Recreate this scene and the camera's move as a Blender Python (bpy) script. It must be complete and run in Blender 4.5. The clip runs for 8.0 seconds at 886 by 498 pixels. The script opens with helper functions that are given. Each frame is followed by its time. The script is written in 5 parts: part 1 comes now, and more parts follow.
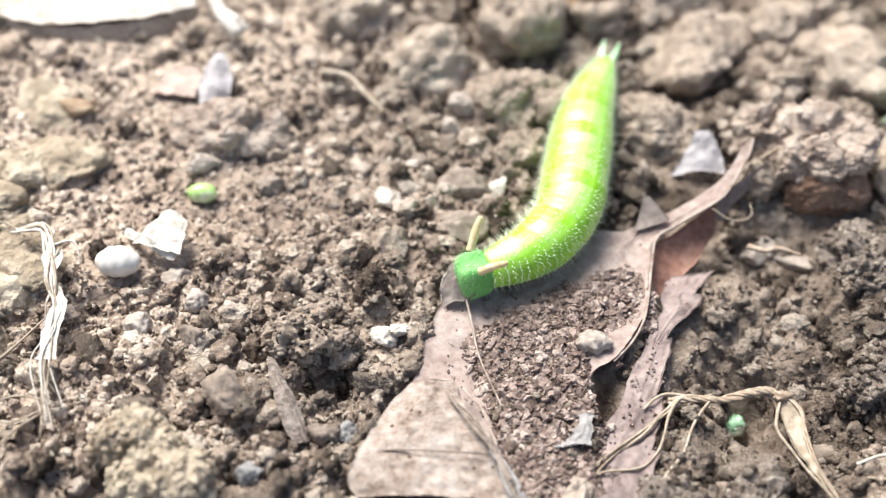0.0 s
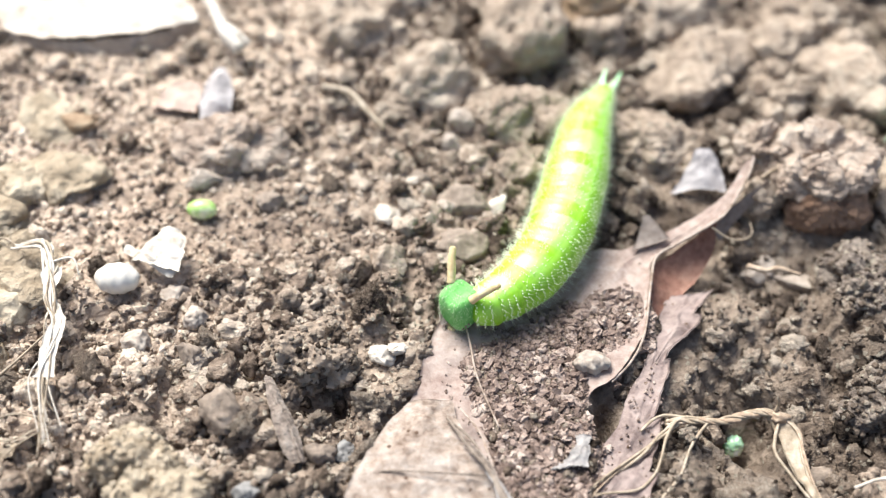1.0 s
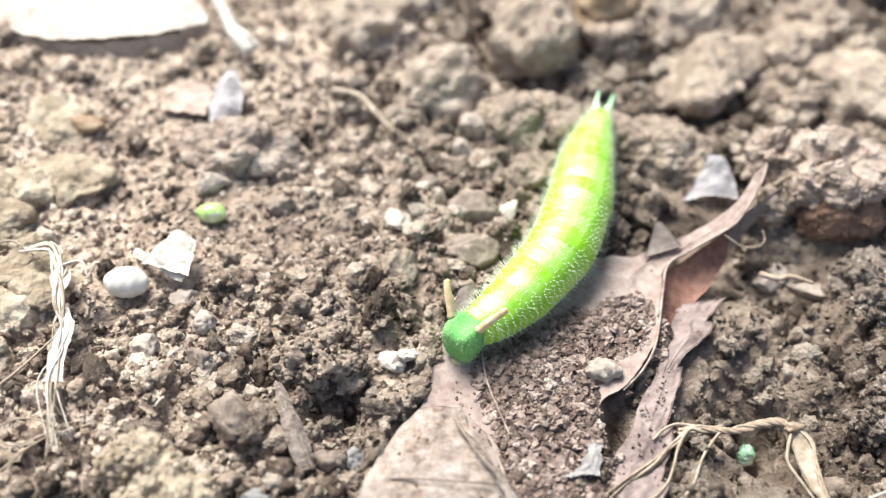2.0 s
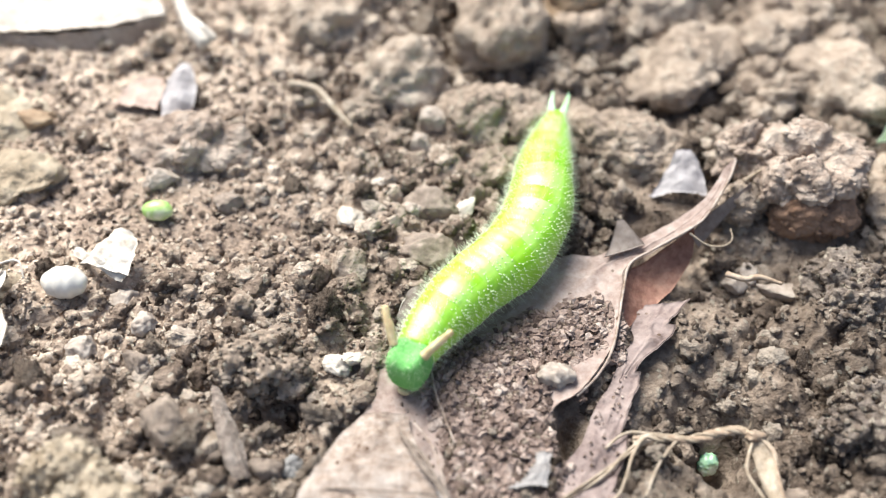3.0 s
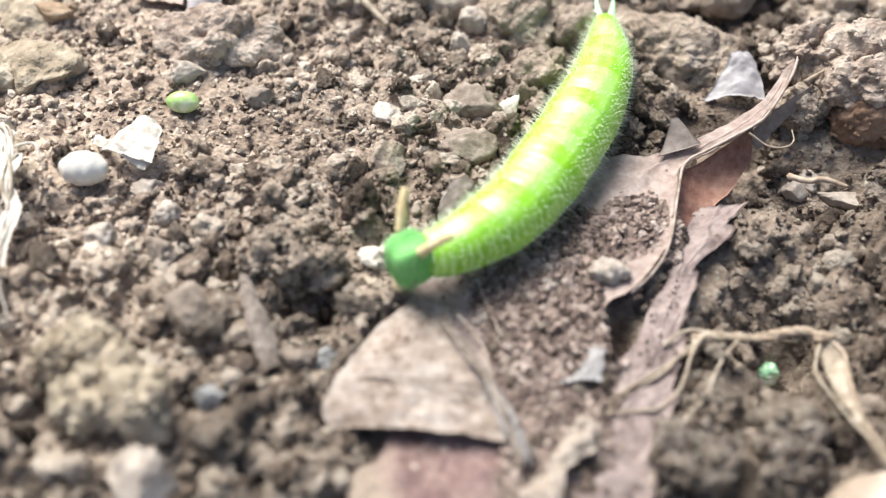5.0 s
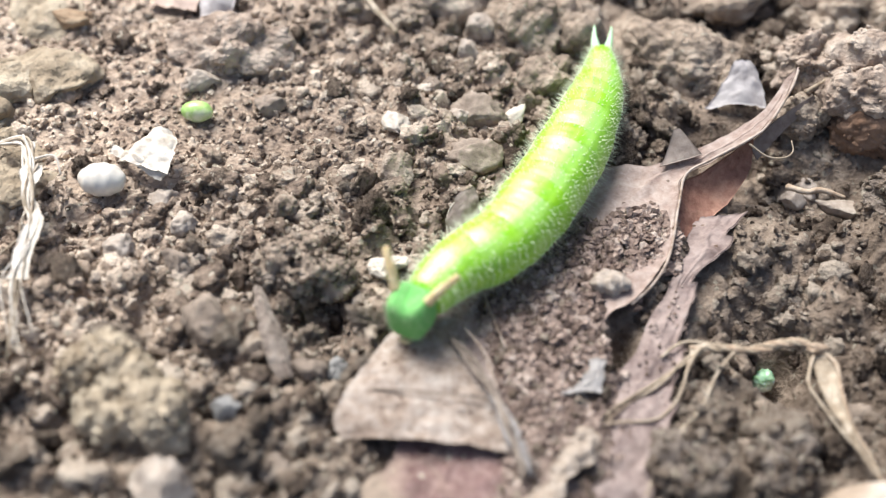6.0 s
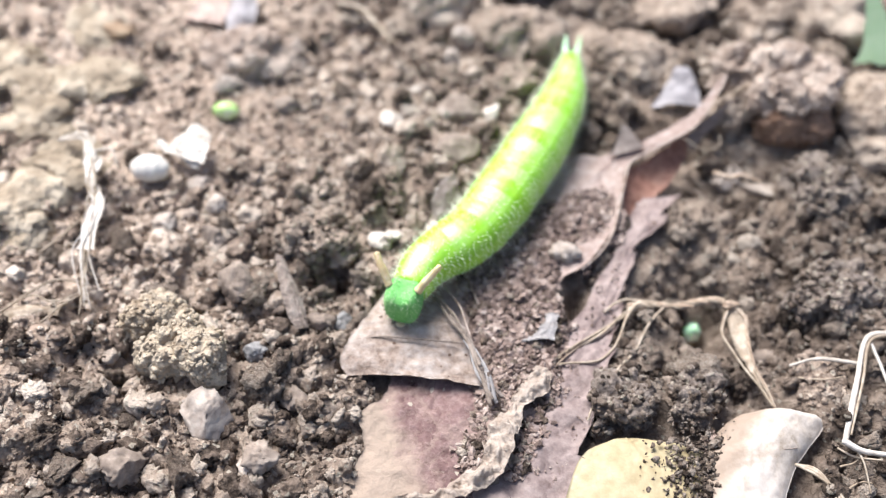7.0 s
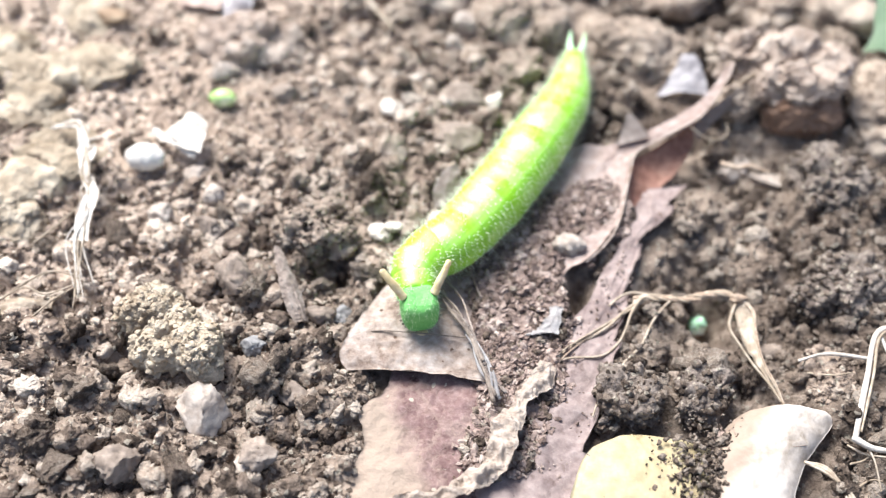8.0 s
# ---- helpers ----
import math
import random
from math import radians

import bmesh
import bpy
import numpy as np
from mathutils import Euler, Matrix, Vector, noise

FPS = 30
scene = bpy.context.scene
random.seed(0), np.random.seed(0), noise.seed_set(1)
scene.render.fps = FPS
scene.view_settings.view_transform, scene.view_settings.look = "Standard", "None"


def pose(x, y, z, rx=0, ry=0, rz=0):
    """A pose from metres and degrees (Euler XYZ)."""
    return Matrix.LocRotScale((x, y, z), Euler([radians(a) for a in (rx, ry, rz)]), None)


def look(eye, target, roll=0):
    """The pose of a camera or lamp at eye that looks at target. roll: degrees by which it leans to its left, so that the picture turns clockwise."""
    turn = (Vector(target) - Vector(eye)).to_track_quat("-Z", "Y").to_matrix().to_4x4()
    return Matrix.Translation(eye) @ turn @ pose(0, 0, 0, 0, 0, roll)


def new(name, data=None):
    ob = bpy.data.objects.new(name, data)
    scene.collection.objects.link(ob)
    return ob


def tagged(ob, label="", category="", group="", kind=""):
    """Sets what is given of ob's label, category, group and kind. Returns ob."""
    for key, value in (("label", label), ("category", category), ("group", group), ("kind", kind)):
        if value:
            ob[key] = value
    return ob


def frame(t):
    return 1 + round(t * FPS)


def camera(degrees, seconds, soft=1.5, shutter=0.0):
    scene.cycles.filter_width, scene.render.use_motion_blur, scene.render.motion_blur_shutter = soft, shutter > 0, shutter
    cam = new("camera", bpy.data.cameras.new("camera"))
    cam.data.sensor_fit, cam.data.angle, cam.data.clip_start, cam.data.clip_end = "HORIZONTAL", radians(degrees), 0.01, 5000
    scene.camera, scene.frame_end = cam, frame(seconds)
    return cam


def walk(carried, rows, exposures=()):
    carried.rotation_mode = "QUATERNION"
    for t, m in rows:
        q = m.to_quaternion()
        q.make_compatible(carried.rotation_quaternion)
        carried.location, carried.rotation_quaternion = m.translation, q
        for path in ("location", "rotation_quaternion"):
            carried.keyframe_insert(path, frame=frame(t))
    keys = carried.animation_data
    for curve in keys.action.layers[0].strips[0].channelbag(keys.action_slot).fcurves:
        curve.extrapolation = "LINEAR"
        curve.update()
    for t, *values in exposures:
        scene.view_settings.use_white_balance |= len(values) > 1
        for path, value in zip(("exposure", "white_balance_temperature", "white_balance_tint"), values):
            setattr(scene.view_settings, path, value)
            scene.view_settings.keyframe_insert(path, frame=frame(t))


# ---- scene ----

CM = 0.01                       # everything below is modelled in centimetres
cam = camera(45.73, 8.0, soft=1.2)
cam.data.dof.use_dof = True
cam.data.dof.focus_distance = 9.5 * CM
cam.data.dof.aperture_fstop = 14.5
PATH = [
    (0.0, 0.0000, -0.0002, 7.5026, 0.0282, -46.0031, -0.7111),
    (0.5, 0.1157, 0.2129, 7.6825, 0.4122, -46.3265, -0.6773),
    (1.0, 0.0693, 0.1251, 7.6185, 0.4951, -45.9701, -0.6814),
    (1.5, -0.0002, 0.1463, 7.5043, 0.6543, -46.0575, -0.7569),
    (1.7, -0.0791, 0.1426, 7.6018, 0.6627, -45.8233, -0.9461),
    (3.0, 0.6357, 0.5125, 7.3489, 1.6880, -46.1766, -0.0734),
    (3.5, 0.8018, 0.3205, 6.9187, 1.7272, -45.7529, -0.0510),
    (4.0, 0.7489, 0.3392, 6.9054, 1.7235, -45.8999, -0.1566),
    (4.5, 0.7067, 0.3552, 6.8479, 1.7151, -46.1013, -0.1716),
    (5.0, 0.3293, 0.2089, 6.2268, 2.5880, -45.8247, -0.5283),
    (5.2, 0.3387, 0.4485, 6.3473, 2.7332, -46.5877, -0.5554),
    (6.3, 0.3437, 0.1352, 7.2249, 3.1419, -48.1401, -0.2031),
    (6.5, 0.4184, -0.4647, 7.9226, 3.0860, -48.3312, -0.4597),
    (7.0, 0.5898, -1.0074, 8.2478, 3.1577, -49.4024, -0.0735),
    (7.5, 0.5137, -0.9281, 7.8623, 3.0617, -50.0234, -0.1482),
    (8.0, 0.5400, -0.8143, 8.1220, 3.1540, -50.2171, -0.2222),
]
EXPOSURES = [(0.0, 0.92, 6470, 8), (1.5, 0.97, 6510, 7), (3.0, 0.89, 6490, 7), (3.5, 0.96, 6470, 6), (4.5, 0.93, 6450, 6), (5.0, 0.85, 6450, 7), (6.5, 0.67, 6400, 10), (7.0, 0.87, 6220, 12), (7.5, 0.94, 6150, 12), (8.0, 1.09, 6190, 10)]
walk(cam, [(t, pose(x * CM, y * CM, z * CM, 90 + pitch, roll, yaw)) for t, x, y, z, yaw, pitch, roll in PATH], EXPOSURES)

# ---- light: bright hazy sky, soft sun from behind and left ----
SUN_EL, SUN_AZ = 57.0, -38.0    # azimuth from +y, towards +x
world = bpy.data.worlds.new("sky")
scene.world = world
world.use_nodes = True
wn = world.node_tree
sky = wn.nodes.new("ShaderNodeTexSky")
sky.sky_type, sky.sun_disc = "NISHITA", False
sky.sun_elevation, sky.sun_rotation = radians(SUN_EL), radians(SUN_AZ)
sky.dust_density = 4.0
wn.nodes["Background"].inputs["Strength"].default_value = 0.1
wn.links.new(sky.outputs["Color"], wn.nodes["Background"].inputs["Color"])
sun = new("sun", bpy.data.lights.new("sun", "SUN"))
sun.data.energy, sun.data.angle, sun.data.color = 4.3, radians(32), (1.0, 0.99, 0.965)
sd = Vector((math.sin(radians(SUN_AZ)) * math.cos(radians(SUN_EL)), math.cos(radians(SUN_AZ)) * math.cos(radians(SUN_EL)), math.sin(radians(SUN_EL))))
sun.matrix_world = look(sd, (0, 0, 0))


# ---- materials ----
def shader(name, stops, fine=900.0, coarse=70.0, rough=0.8, bump=0.5, depth=0.0003, speck=0.0, spread=0.0,
           island=False, spec=0.3, sss=0.0, trans=0.0, detail=6.0, dry=False, veins=0.0, vein_rgb=(0.6, 0.5, 0.4), spots=0.0):
    """Procedural surface: stops is [(position, rgb)] over mixed coarse and fine noise."""
    m = bpy.data.materials.new(name)
    m.use_nodes = True
    nt = m.node_tree
    b = nt.nodes["Principled BSDF"]
    tc = nt.nodes.new("ShaderNodeTexCoord")
    n1, n2 = nt.nodes.new("ShaderNodeTexNoise"), nt.nodes.new("ShaderNodeTexNoise")
    for n, sc in ((n1, coarse), (n2, fine)):
        n.inputs["Scale"].default_value, n.inputs["Detail"].default_value, n.inputs["Roughness"].default_value = sc, detail, 0.62
        nt.links.new(tc.outputs["Object"], n.inputs["Vector"])
    mix = nt.nodes.new("ShaderNodeMath")
    mix.operation = "MULTIPLY_ADD"
    nt.links.new(n1.outputs["Fac"], mix.inputs[0])
    mix.inputs[1].default_value = 0.5
    half = nt.nodes.new("ShaderNodeMath")
    half.operation, half.inputs[1].default_value = "MULTIPLY", 0.5
    nt.links.new(n2.outputs["Fac"], half.inputs[0])
    nt.links.new(half.outputs[0], mix.inputs[2])
    out = mix.outputs[0]
    if spread:
        rnd = nt.nodes.new("ShaderNodeNewGeometry" if island else "ShaderNodeObjectInfo")
        sc = nt.nodes.new("ShaderNodeMath")
        sc.operation, sc.inputs[1].default_value, sc.inputs[2].default_value = "MULTIPLY_ADD", spread, -spread / 2
        nt.links.new(rnd.outputs["Random Per Island" if island else "Random"], sc.inputs[0])
        ad = nt.nodes.new("ShaderNodeMath")
        ad.operation = "ADD"
        nt.links.new(out, ad.inputs[0])
        nt.links.new(sc.outputs[0], ad.inputs[1])
        out = ad.outputs[0]
    ramp = nt.nodes.new("ShaderNodeValToRGB")
    el = ramp.color_ramp.elements
    while len(el) < len(stops):
        el.new(0.5)
    for e, (p, c) in zip(el, stops):
        e.position, e.color = p, (*c, 1)
    nt.links.new(out, ramp.inputs["Fac"])
    col = ramp.outputs["Color"]
    if speck:
        v = nt.nodes.new("ShaderNodeTexVoronoi")
        v.inputs["Scale"].default_value = 2600
        nt.links.new(tc.outputs["Object"], v.inputs["Vector"])
        sep = nt.nodes.new("ShaderNodeSeparateColor")
        nt.links.new(v.outputs["Color"], sep.inputs[0])
        gt = nt.nodes.new("ShaderNodeMath")
        gt.operation, gt.inputs[1].default_value = "GREATER_THAN", 1 - speck
        nt.links.new(sep.outputs[0], gt.inputs[0])
        mx = nt.nodes.new("ShaderNodeMix")
        mx.data_type = "RGBA"
        nt.links.new(gt.outputs[0], mx.inputs["Factor"])
        nt.links.new(col, mx.inputs["A"])
        mx.inputs["B"].default_value = (0.4, 0.35, 0.28, 1)
        col = mx.outputs["Result"]
    if spots:                                   # small dark stains
        v = nt.nodes.new("ShaderNodeTexVoronoi")
        v.inputs["Scale"].default_value = 1300
        nt.links.new(tc.outputs["Object"], v.inputs["Vector"])
        sep, gt, near, both = (nt.nodes.new(k) for k in ("ShaderNodeSeparateColor", "ShaderNodeMath", "ShaderNodeMath", "ShaderNodeMath"))
        nt.links.new(v.outputs["Color"], sep.inputs[0])
        gt.operation, gt.inputs[1].default_value = "GREATER_THAN", 1 - spots
        nt.links.new(sep.outputs[0], gt.inputs[0])
        near.operation, near.inputs[1].default_value = "LESS_THAN", 0.24
        nt.links.new(v.outputs["Distance"], near.inputs[0])
        both.operation = "MULTIPLY"
        nt.links.new(gt.outputs[0], both.inputs[0])
        nt.links.new(near.outputs[0], both.inputs[1])
        mx = nt.nodes.new("ShaderNodeMix")
        mx.data_type = "RGBA"
        nt.links.new(both.outputs[0], mx.inputs["Factor"])
        nt.links.new(col, mx.inputs["A"])
        mx.inputs["B"].default_value = (0.1, 0.06, 0.04, 1)
        col = mx.outputs["Result"]
    if veins:                                   # fine net of paler veins
        for size, amount in ((210, 0.4 * veins), (720, 0.3 * veins)):
            wob = nt.nodes.new("ShaderNodeVectorMath")
            wob.operation = "MULTIPLY_ADD"
            wob.inputs[1].default_value = (0.002, 0.002, 0.002)
            nt.links.new(n2.outputs["Color"], wob.inputs[0])
            nt.links.new(tc.outputs["Object"], wob.inputs[2])
            vo = nt.nodes.new("ShaderNodeTexVoronoi")
            vo.feature = "DISTANCE_TO_EDGE"
            vo.inputs["Scale"].default_value = size
            nt.links.new(wob.outputs[0], vo.inputs["Vector"])
            fade = nt.nodes.new("ShaderNodeMapRange")
            for k, val in zip(("From Min", "From Max", "To Min", "To Max"), (0.0, 0.07, amount, 0.0)):
                fade.inputs[k].default_value = val
            nt.links.new(vo.outputs["Distance"], fade.inputs["Value"])
            mv = nt.nodes.new("ShaderNodeMix")
            mv.data_type = "RGBA"
            nt.links.new(fade.outputs[0], mv.inputs["Factor"])
            nt.links.new(col, mv.inputs["A"])
            mv.inputs["B"].default_value = (*vein_rgb, 1)
            col = mv.outputs["Result"]
    if dry:                                     # dry crust pales the left, moist soil darkens the right; far haze painted in
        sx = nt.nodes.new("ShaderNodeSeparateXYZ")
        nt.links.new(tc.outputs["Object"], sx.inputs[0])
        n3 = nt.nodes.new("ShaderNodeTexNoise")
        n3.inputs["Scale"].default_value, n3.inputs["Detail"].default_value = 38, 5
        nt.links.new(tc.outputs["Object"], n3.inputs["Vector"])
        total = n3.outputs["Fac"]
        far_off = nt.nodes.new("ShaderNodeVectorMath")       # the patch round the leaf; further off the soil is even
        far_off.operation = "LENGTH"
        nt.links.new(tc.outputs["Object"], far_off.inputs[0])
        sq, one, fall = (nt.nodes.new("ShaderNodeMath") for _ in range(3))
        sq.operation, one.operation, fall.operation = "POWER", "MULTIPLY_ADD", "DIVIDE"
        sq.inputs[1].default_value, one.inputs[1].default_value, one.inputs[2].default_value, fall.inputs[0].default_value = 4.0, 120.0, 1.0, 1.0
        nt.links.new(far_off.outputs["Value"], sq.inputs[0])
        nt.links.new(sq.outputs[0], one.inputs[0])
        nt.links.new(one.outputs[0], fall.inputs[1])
        # along Y, haze over the far soil is painted as paler colour
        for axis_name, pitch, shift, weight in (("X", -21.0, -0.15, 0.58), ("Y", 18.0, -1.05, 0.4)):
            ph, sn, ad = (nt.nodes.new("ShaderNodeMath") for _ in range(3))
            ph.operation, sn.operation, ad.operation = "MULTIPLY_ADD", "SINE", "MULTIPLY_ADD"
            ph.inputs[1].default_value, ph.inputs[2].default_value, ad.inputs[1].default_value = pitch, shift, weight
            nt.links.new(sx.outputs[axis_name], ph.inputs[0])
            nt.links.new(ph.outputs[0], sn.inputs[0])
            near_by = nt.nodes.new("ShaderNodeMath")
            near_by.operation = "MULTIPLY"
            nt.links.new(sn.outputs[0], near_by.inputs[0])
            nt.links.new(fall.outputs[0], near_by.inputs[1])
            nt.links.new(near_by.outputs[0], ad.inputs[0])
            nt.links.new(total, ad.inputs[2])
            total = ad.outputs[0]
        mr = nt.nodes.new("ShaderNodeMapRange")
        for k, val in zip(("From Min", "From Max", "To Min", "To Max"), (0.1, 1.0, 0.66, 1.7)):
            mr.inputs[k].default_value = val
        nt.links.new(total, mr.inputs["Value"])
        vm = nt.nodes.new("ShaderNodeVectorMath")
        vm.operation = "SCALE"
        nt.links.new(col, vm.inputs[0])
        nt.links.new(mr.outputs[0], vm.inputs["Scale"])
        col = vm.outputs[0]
    nt.links.new(col, b.inputs["Base Color"])
    b.inputs["Roughness"].default_value = rough
    b.inputs["Specular IOR Level"].default_value = spec
    if sss:
        b.inputs["Subsurface Weight"].default_value = sss
        b.inputs["Subsurface Scale"].default_value = 0.001
        b.inputs["Subsurface Radius"].default_value = (0.6, 1.0, 0.2)
    if bump:
        bp = nt.nodes.new("ShaderNodeBump")
        bp.inputs["Strength"].default_value, bp.inputs["Distance"].default_value = bump, depth
        nt.links.new(n2.outputs["Fac"], bp.inputs["Height"])
        nt.links.new(bp.outputs["Normal"], b.inputs["Normal"])
    if trans:
        tl = nt.nodes.new("ShaderNodeBsdfTranslucent")
        nt.links.new(col, tl.inputs["Color"])
        ms = nt.nodes.new("ShaderNodeMixShader")
        ms.inputs[0].default_value = trans
        nt.links.new(b.outputs[0], ms.inputs[1])
        nt.links.new(tl.outputs[0], ms.inputs[2])
        nt.links.new(ms.outputs[0], nt.nodes["Material Output"].inputs["Surface"])
    return m


SOIL_STOPS = [(0.3, (0.045, 0.033, 0.025)), (0.42, (0.2, 0.151, 0.117)), (0.54, (0.355, 0.28, 0.22)), (0.68, (0.54, 0.455, 0.372))]
# dry=True also paints far haze into the soil colour
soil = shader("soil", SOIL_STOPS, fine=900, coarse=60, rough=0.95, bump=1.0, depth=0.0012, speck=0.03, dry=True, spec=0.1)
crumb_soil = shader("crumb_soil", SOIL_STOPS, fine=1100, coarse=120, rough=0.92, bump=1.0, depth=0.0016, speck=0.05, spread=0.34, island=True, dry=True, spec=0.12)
grit_soil = shader("grit_soil", [(0.22, (0.085, 0.06, 0.049)), (0.42, (0.21, 0.154, 0.129)), (0.56, (0.325, 0.248, 0.21)), (0.75, (0.5, 0.42, 0.365))], fine=1100, coarse=120, rough=0.92, bump=0.8, depth=0.0008, spread=0.35, island=True, spec=0.12)
lump_soil = shader("lump_soil", SOIL_STOPS, fine=900, coarse=150, rough=0.92, bump=1.0, depth=0.0012, speck=0.03, spread=0.2, spec=0.12)
clod_brown = shader("clod_brown", [(0.27, (0.1, 0.074, 0.056)), (0.48, (0.385, 0.305, 0.24)), (0.68, (0.6, 0.51, 0.415))], fine=800, coarse=110, rough=0.92, bump=1.0, depth=0.0013, speck=0.02, spread=0.12, spec=0.12)
crust_pale = shader("crust_pale", [(0.3, (0.14, 0.105, 0.07)), (0.46, (0.34, 0.275, 0.2)), (0.66, (0.56, 0.48, 0.37))], fine=500, coarse=90, rough=0.95, bump=1.0, depth=0.0012, spread=0.1, spec=0.1)
clod_dark = shader("clod_dark", [(0.3, (0.07, 0.054, 0.045)), (0.47, (0.205, 0.165, 0.137)), (0.66, (0.39, 0.33, 0.28))], fine=1200, coarse=300, rough=0.9, bump=1.0, depth=0.0014, speck=0.08, spec=0.2)
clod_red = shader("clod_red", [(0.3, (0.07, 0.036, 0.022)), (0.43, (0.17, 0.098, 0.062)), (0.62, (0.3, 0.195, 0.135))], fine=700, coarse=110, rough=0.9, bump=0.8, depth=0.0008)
clod_tan = shader("clod_tan", [(0.3, (0.15, 0.105, 0.068)), (0.42, (0.4, 0.31, 0.215)), (0.56, (0.68, 0.57, 0.43))], fine=900, coarse=160, rough=0.9, bump=1.0, depth=0.0018)
stone_pale = shader("stone_pale", [(0.3, (0.2, 0.155, 0.12)), (0.5, (0.38, 0.32, 0.27)), (0.7, (0.53, 0.475, 0.41))], fine=900, coarse=250, rough=0.7, bump=0.6)
stone_grey = shader("stone_grey", [(0.3, (0.11, 0.084, 0.066)), (0.5, (0.235, 0.186, 0.148)), (0.7, (0.4, 0.333, 0.275))], fine=900, coarse=250, rough=0.8, bump=0.8, spread=0.12)
stone_blue = shader("stone_blue", [(0.3, (0.135, 0.128, 0.122)), (0.7, (0.33, 0.322, 0.312))], fine=900, coarse=250, rough=0.6, bump=0.6)
stone_ochre = shader("stone_ochre", [(0.3, (0.17, 0.105, 0.06)), (0.5, (0.31, 0.215, 0.135)), (0.7, (0.45, 0.35, 0.24))], fine=700, coarse=200, rough=0.75, bump=0.6)
dust_cap = shader("dust_cap", [(0.3, (0.12, 0.088, 0.07)), (0.45, (0.34, 0.262, 0.21)), (0.64, (0.6, 0.51, 0.43))], fine=700, coarse=110, rough=0.95, bump=1.0, depth=0.0012, spec=0.1)
leaf_grey = shader("leaf_grey", [(0.32, (0.1, 0.06, 0.047)), (0.4, (0.255, 0.178, 0.15)), (0.53, (0.37, 0.29, 0.254)), (0.7, (0.54, 0.45, 0.405))], fine=1100, coarse=110, rough=0.75, bump=0.5, trans=0.12, spec=0.3, veins=0.5, vein_rgb=(0.5, 0.43, 0.38), spots=0.03)
leaf_pale = shader("leaf_pale", [(0.35, (0.14, 0.088, 0.06)), (0.42, (0.29, 0.215, 0.165)), (0.51, (0.43, 0.35, 0.295)), (0.64, (0.56, 0.485, 0.425))], fine=1100, coarse=200, rough=0.72, bump=0.6, trans=0.12, spec=0.3, veins=0.45, vein_rgb=(0.28, 0.2, 0.15), spots=0.04)
leaf_red = shader("leaf_red", [(0.34, (0.07, 0.028, 0.018)), (0.4, (0.17, 0.078, 0.055)), (0.52, (0.26, 0.13, 0.095)), (0.66, (0.36, 0.21, 0.155))], fine=1300, coarse=130, rough=0.72, bump=0.6, trans=0.1, spec=0.25, veins=0.5, vein_rgb=(0.4, 0.26, 0.19))


def bleached_border(m, rgb, slant=0.35, lo=-0.0186, hi=-0.016):
    """One border of a blade has another colour, in a ragged zone along a slanting line."""
    nt = m.node_tree
    b = nt.nodes["Principled BSDF"]
    old = b.inputs["Base Color"].links[0].from_socket
    sx = nt.nodes.new("ShaderNodeSeparateXYZ")
    nt.links.new(nt.nodes["Texture Coordinate"].outputs["Object"], sx.inputs[0])
    slope, wob = nt.nodes.new("ShaderNodeMath"), nt.nodes.new("ShaderNodeMath")
    slope.operation = wob.operation = "MULTIPLY_ADD"
    slope.inputs[1].default_value = slant
    nt.links.new(sx.outputs["Y"], slope.inputs[0])
    nt.links.new(sx.outputs["X"], slope.inputs[2])
    n = nt.nodes.new("ShaderNodeTexNoise")
    n.inputs["Scale"].default_value, n.inputs["Detail"].default_value = 420, 6
    nt.links.new(nt.nodes["Texture Coordinate"].outputs["Object"], n.inputs["Vector"])
    wob.inputs[1].default_value = 0.005
    nt.links.new(n.outputs["Fac"], wob.inputs[0])
    nt.links.new(slope.outputs[0], wob.inputs[2])
    mr = nt.nodes.new("ShaderNodeMapRange")
    for k, val in zip(("From Min", "From Max", "To Min", "To Max"), (lo, hi, 0.9, 0.0)):
        mr.inputs[k].default_value = val
    nt.links.new(wob.outputs[0], mr.inputs["Value"])
    mx = nt.nodes.new("ShaderNodeMix")
    mx.data_type = "RGBA"
    nt.links.new(mr.outputs[0], mx.inputs["Factor"])
    nt.links.new(old, mx.inputs["A"])
    mx.inputs["B"].default_value = (*rgb, 1)
    nt.links.new(mx.outputs["Result"], b.inputs["Base Color"])
    return m


leaf_two_tone = bleached_border(shader("leaf_two_tone", [(0.34, (0.055, 0.027, 0.024)), (0.4, (0.135, 0.077, 0.07)), (0.52, (0.205, 0.128, 0.118)), (0.66, (0.33, 0.235, 0.212))], fine=1300, coarse=170, rough=0.72, bump=0.7, depth=0.0004, trans=0.1, spec=0.25, veins=0.7, vein_rgb=(0.44, 0.34, 0.27), spots=0.04, speck=0.012), (0.35, 0.275, 0.21))
leaf_mauve = shader("leaf_mauve", [(0.33, (0.08, 0.05, 0.043)), (0.43, (0.205, 0.152, 0.138)), (0.55, (0.3, 0.235, 0.214)), (0.7, (0.42, 0.35, 0.32))], fine=900, coarse=120, rough=0.72, bump=0.6, trans=0.1, spec=0.3, veins=0.5, vein_rgb=(0.45, 0.37, 0.33), spots=0.06)
leaf_buff = shader("leaf_buff", [(0.35, (0.14, 0.095, 0.07)), (0.43, (0.27, 0.205, 0.163)), (0.52, (0.375, 0.307, 0.26)), (0.64, (0.49, 0.425, 0.375))], fine=1300, coarse=230, rough=0.75, bump=0.7, depth=0.0004, trans=0.12, spec=0.25, veins=0.2, vein_rgb=(0.25, 0.18, 0.14), spots=0.05)
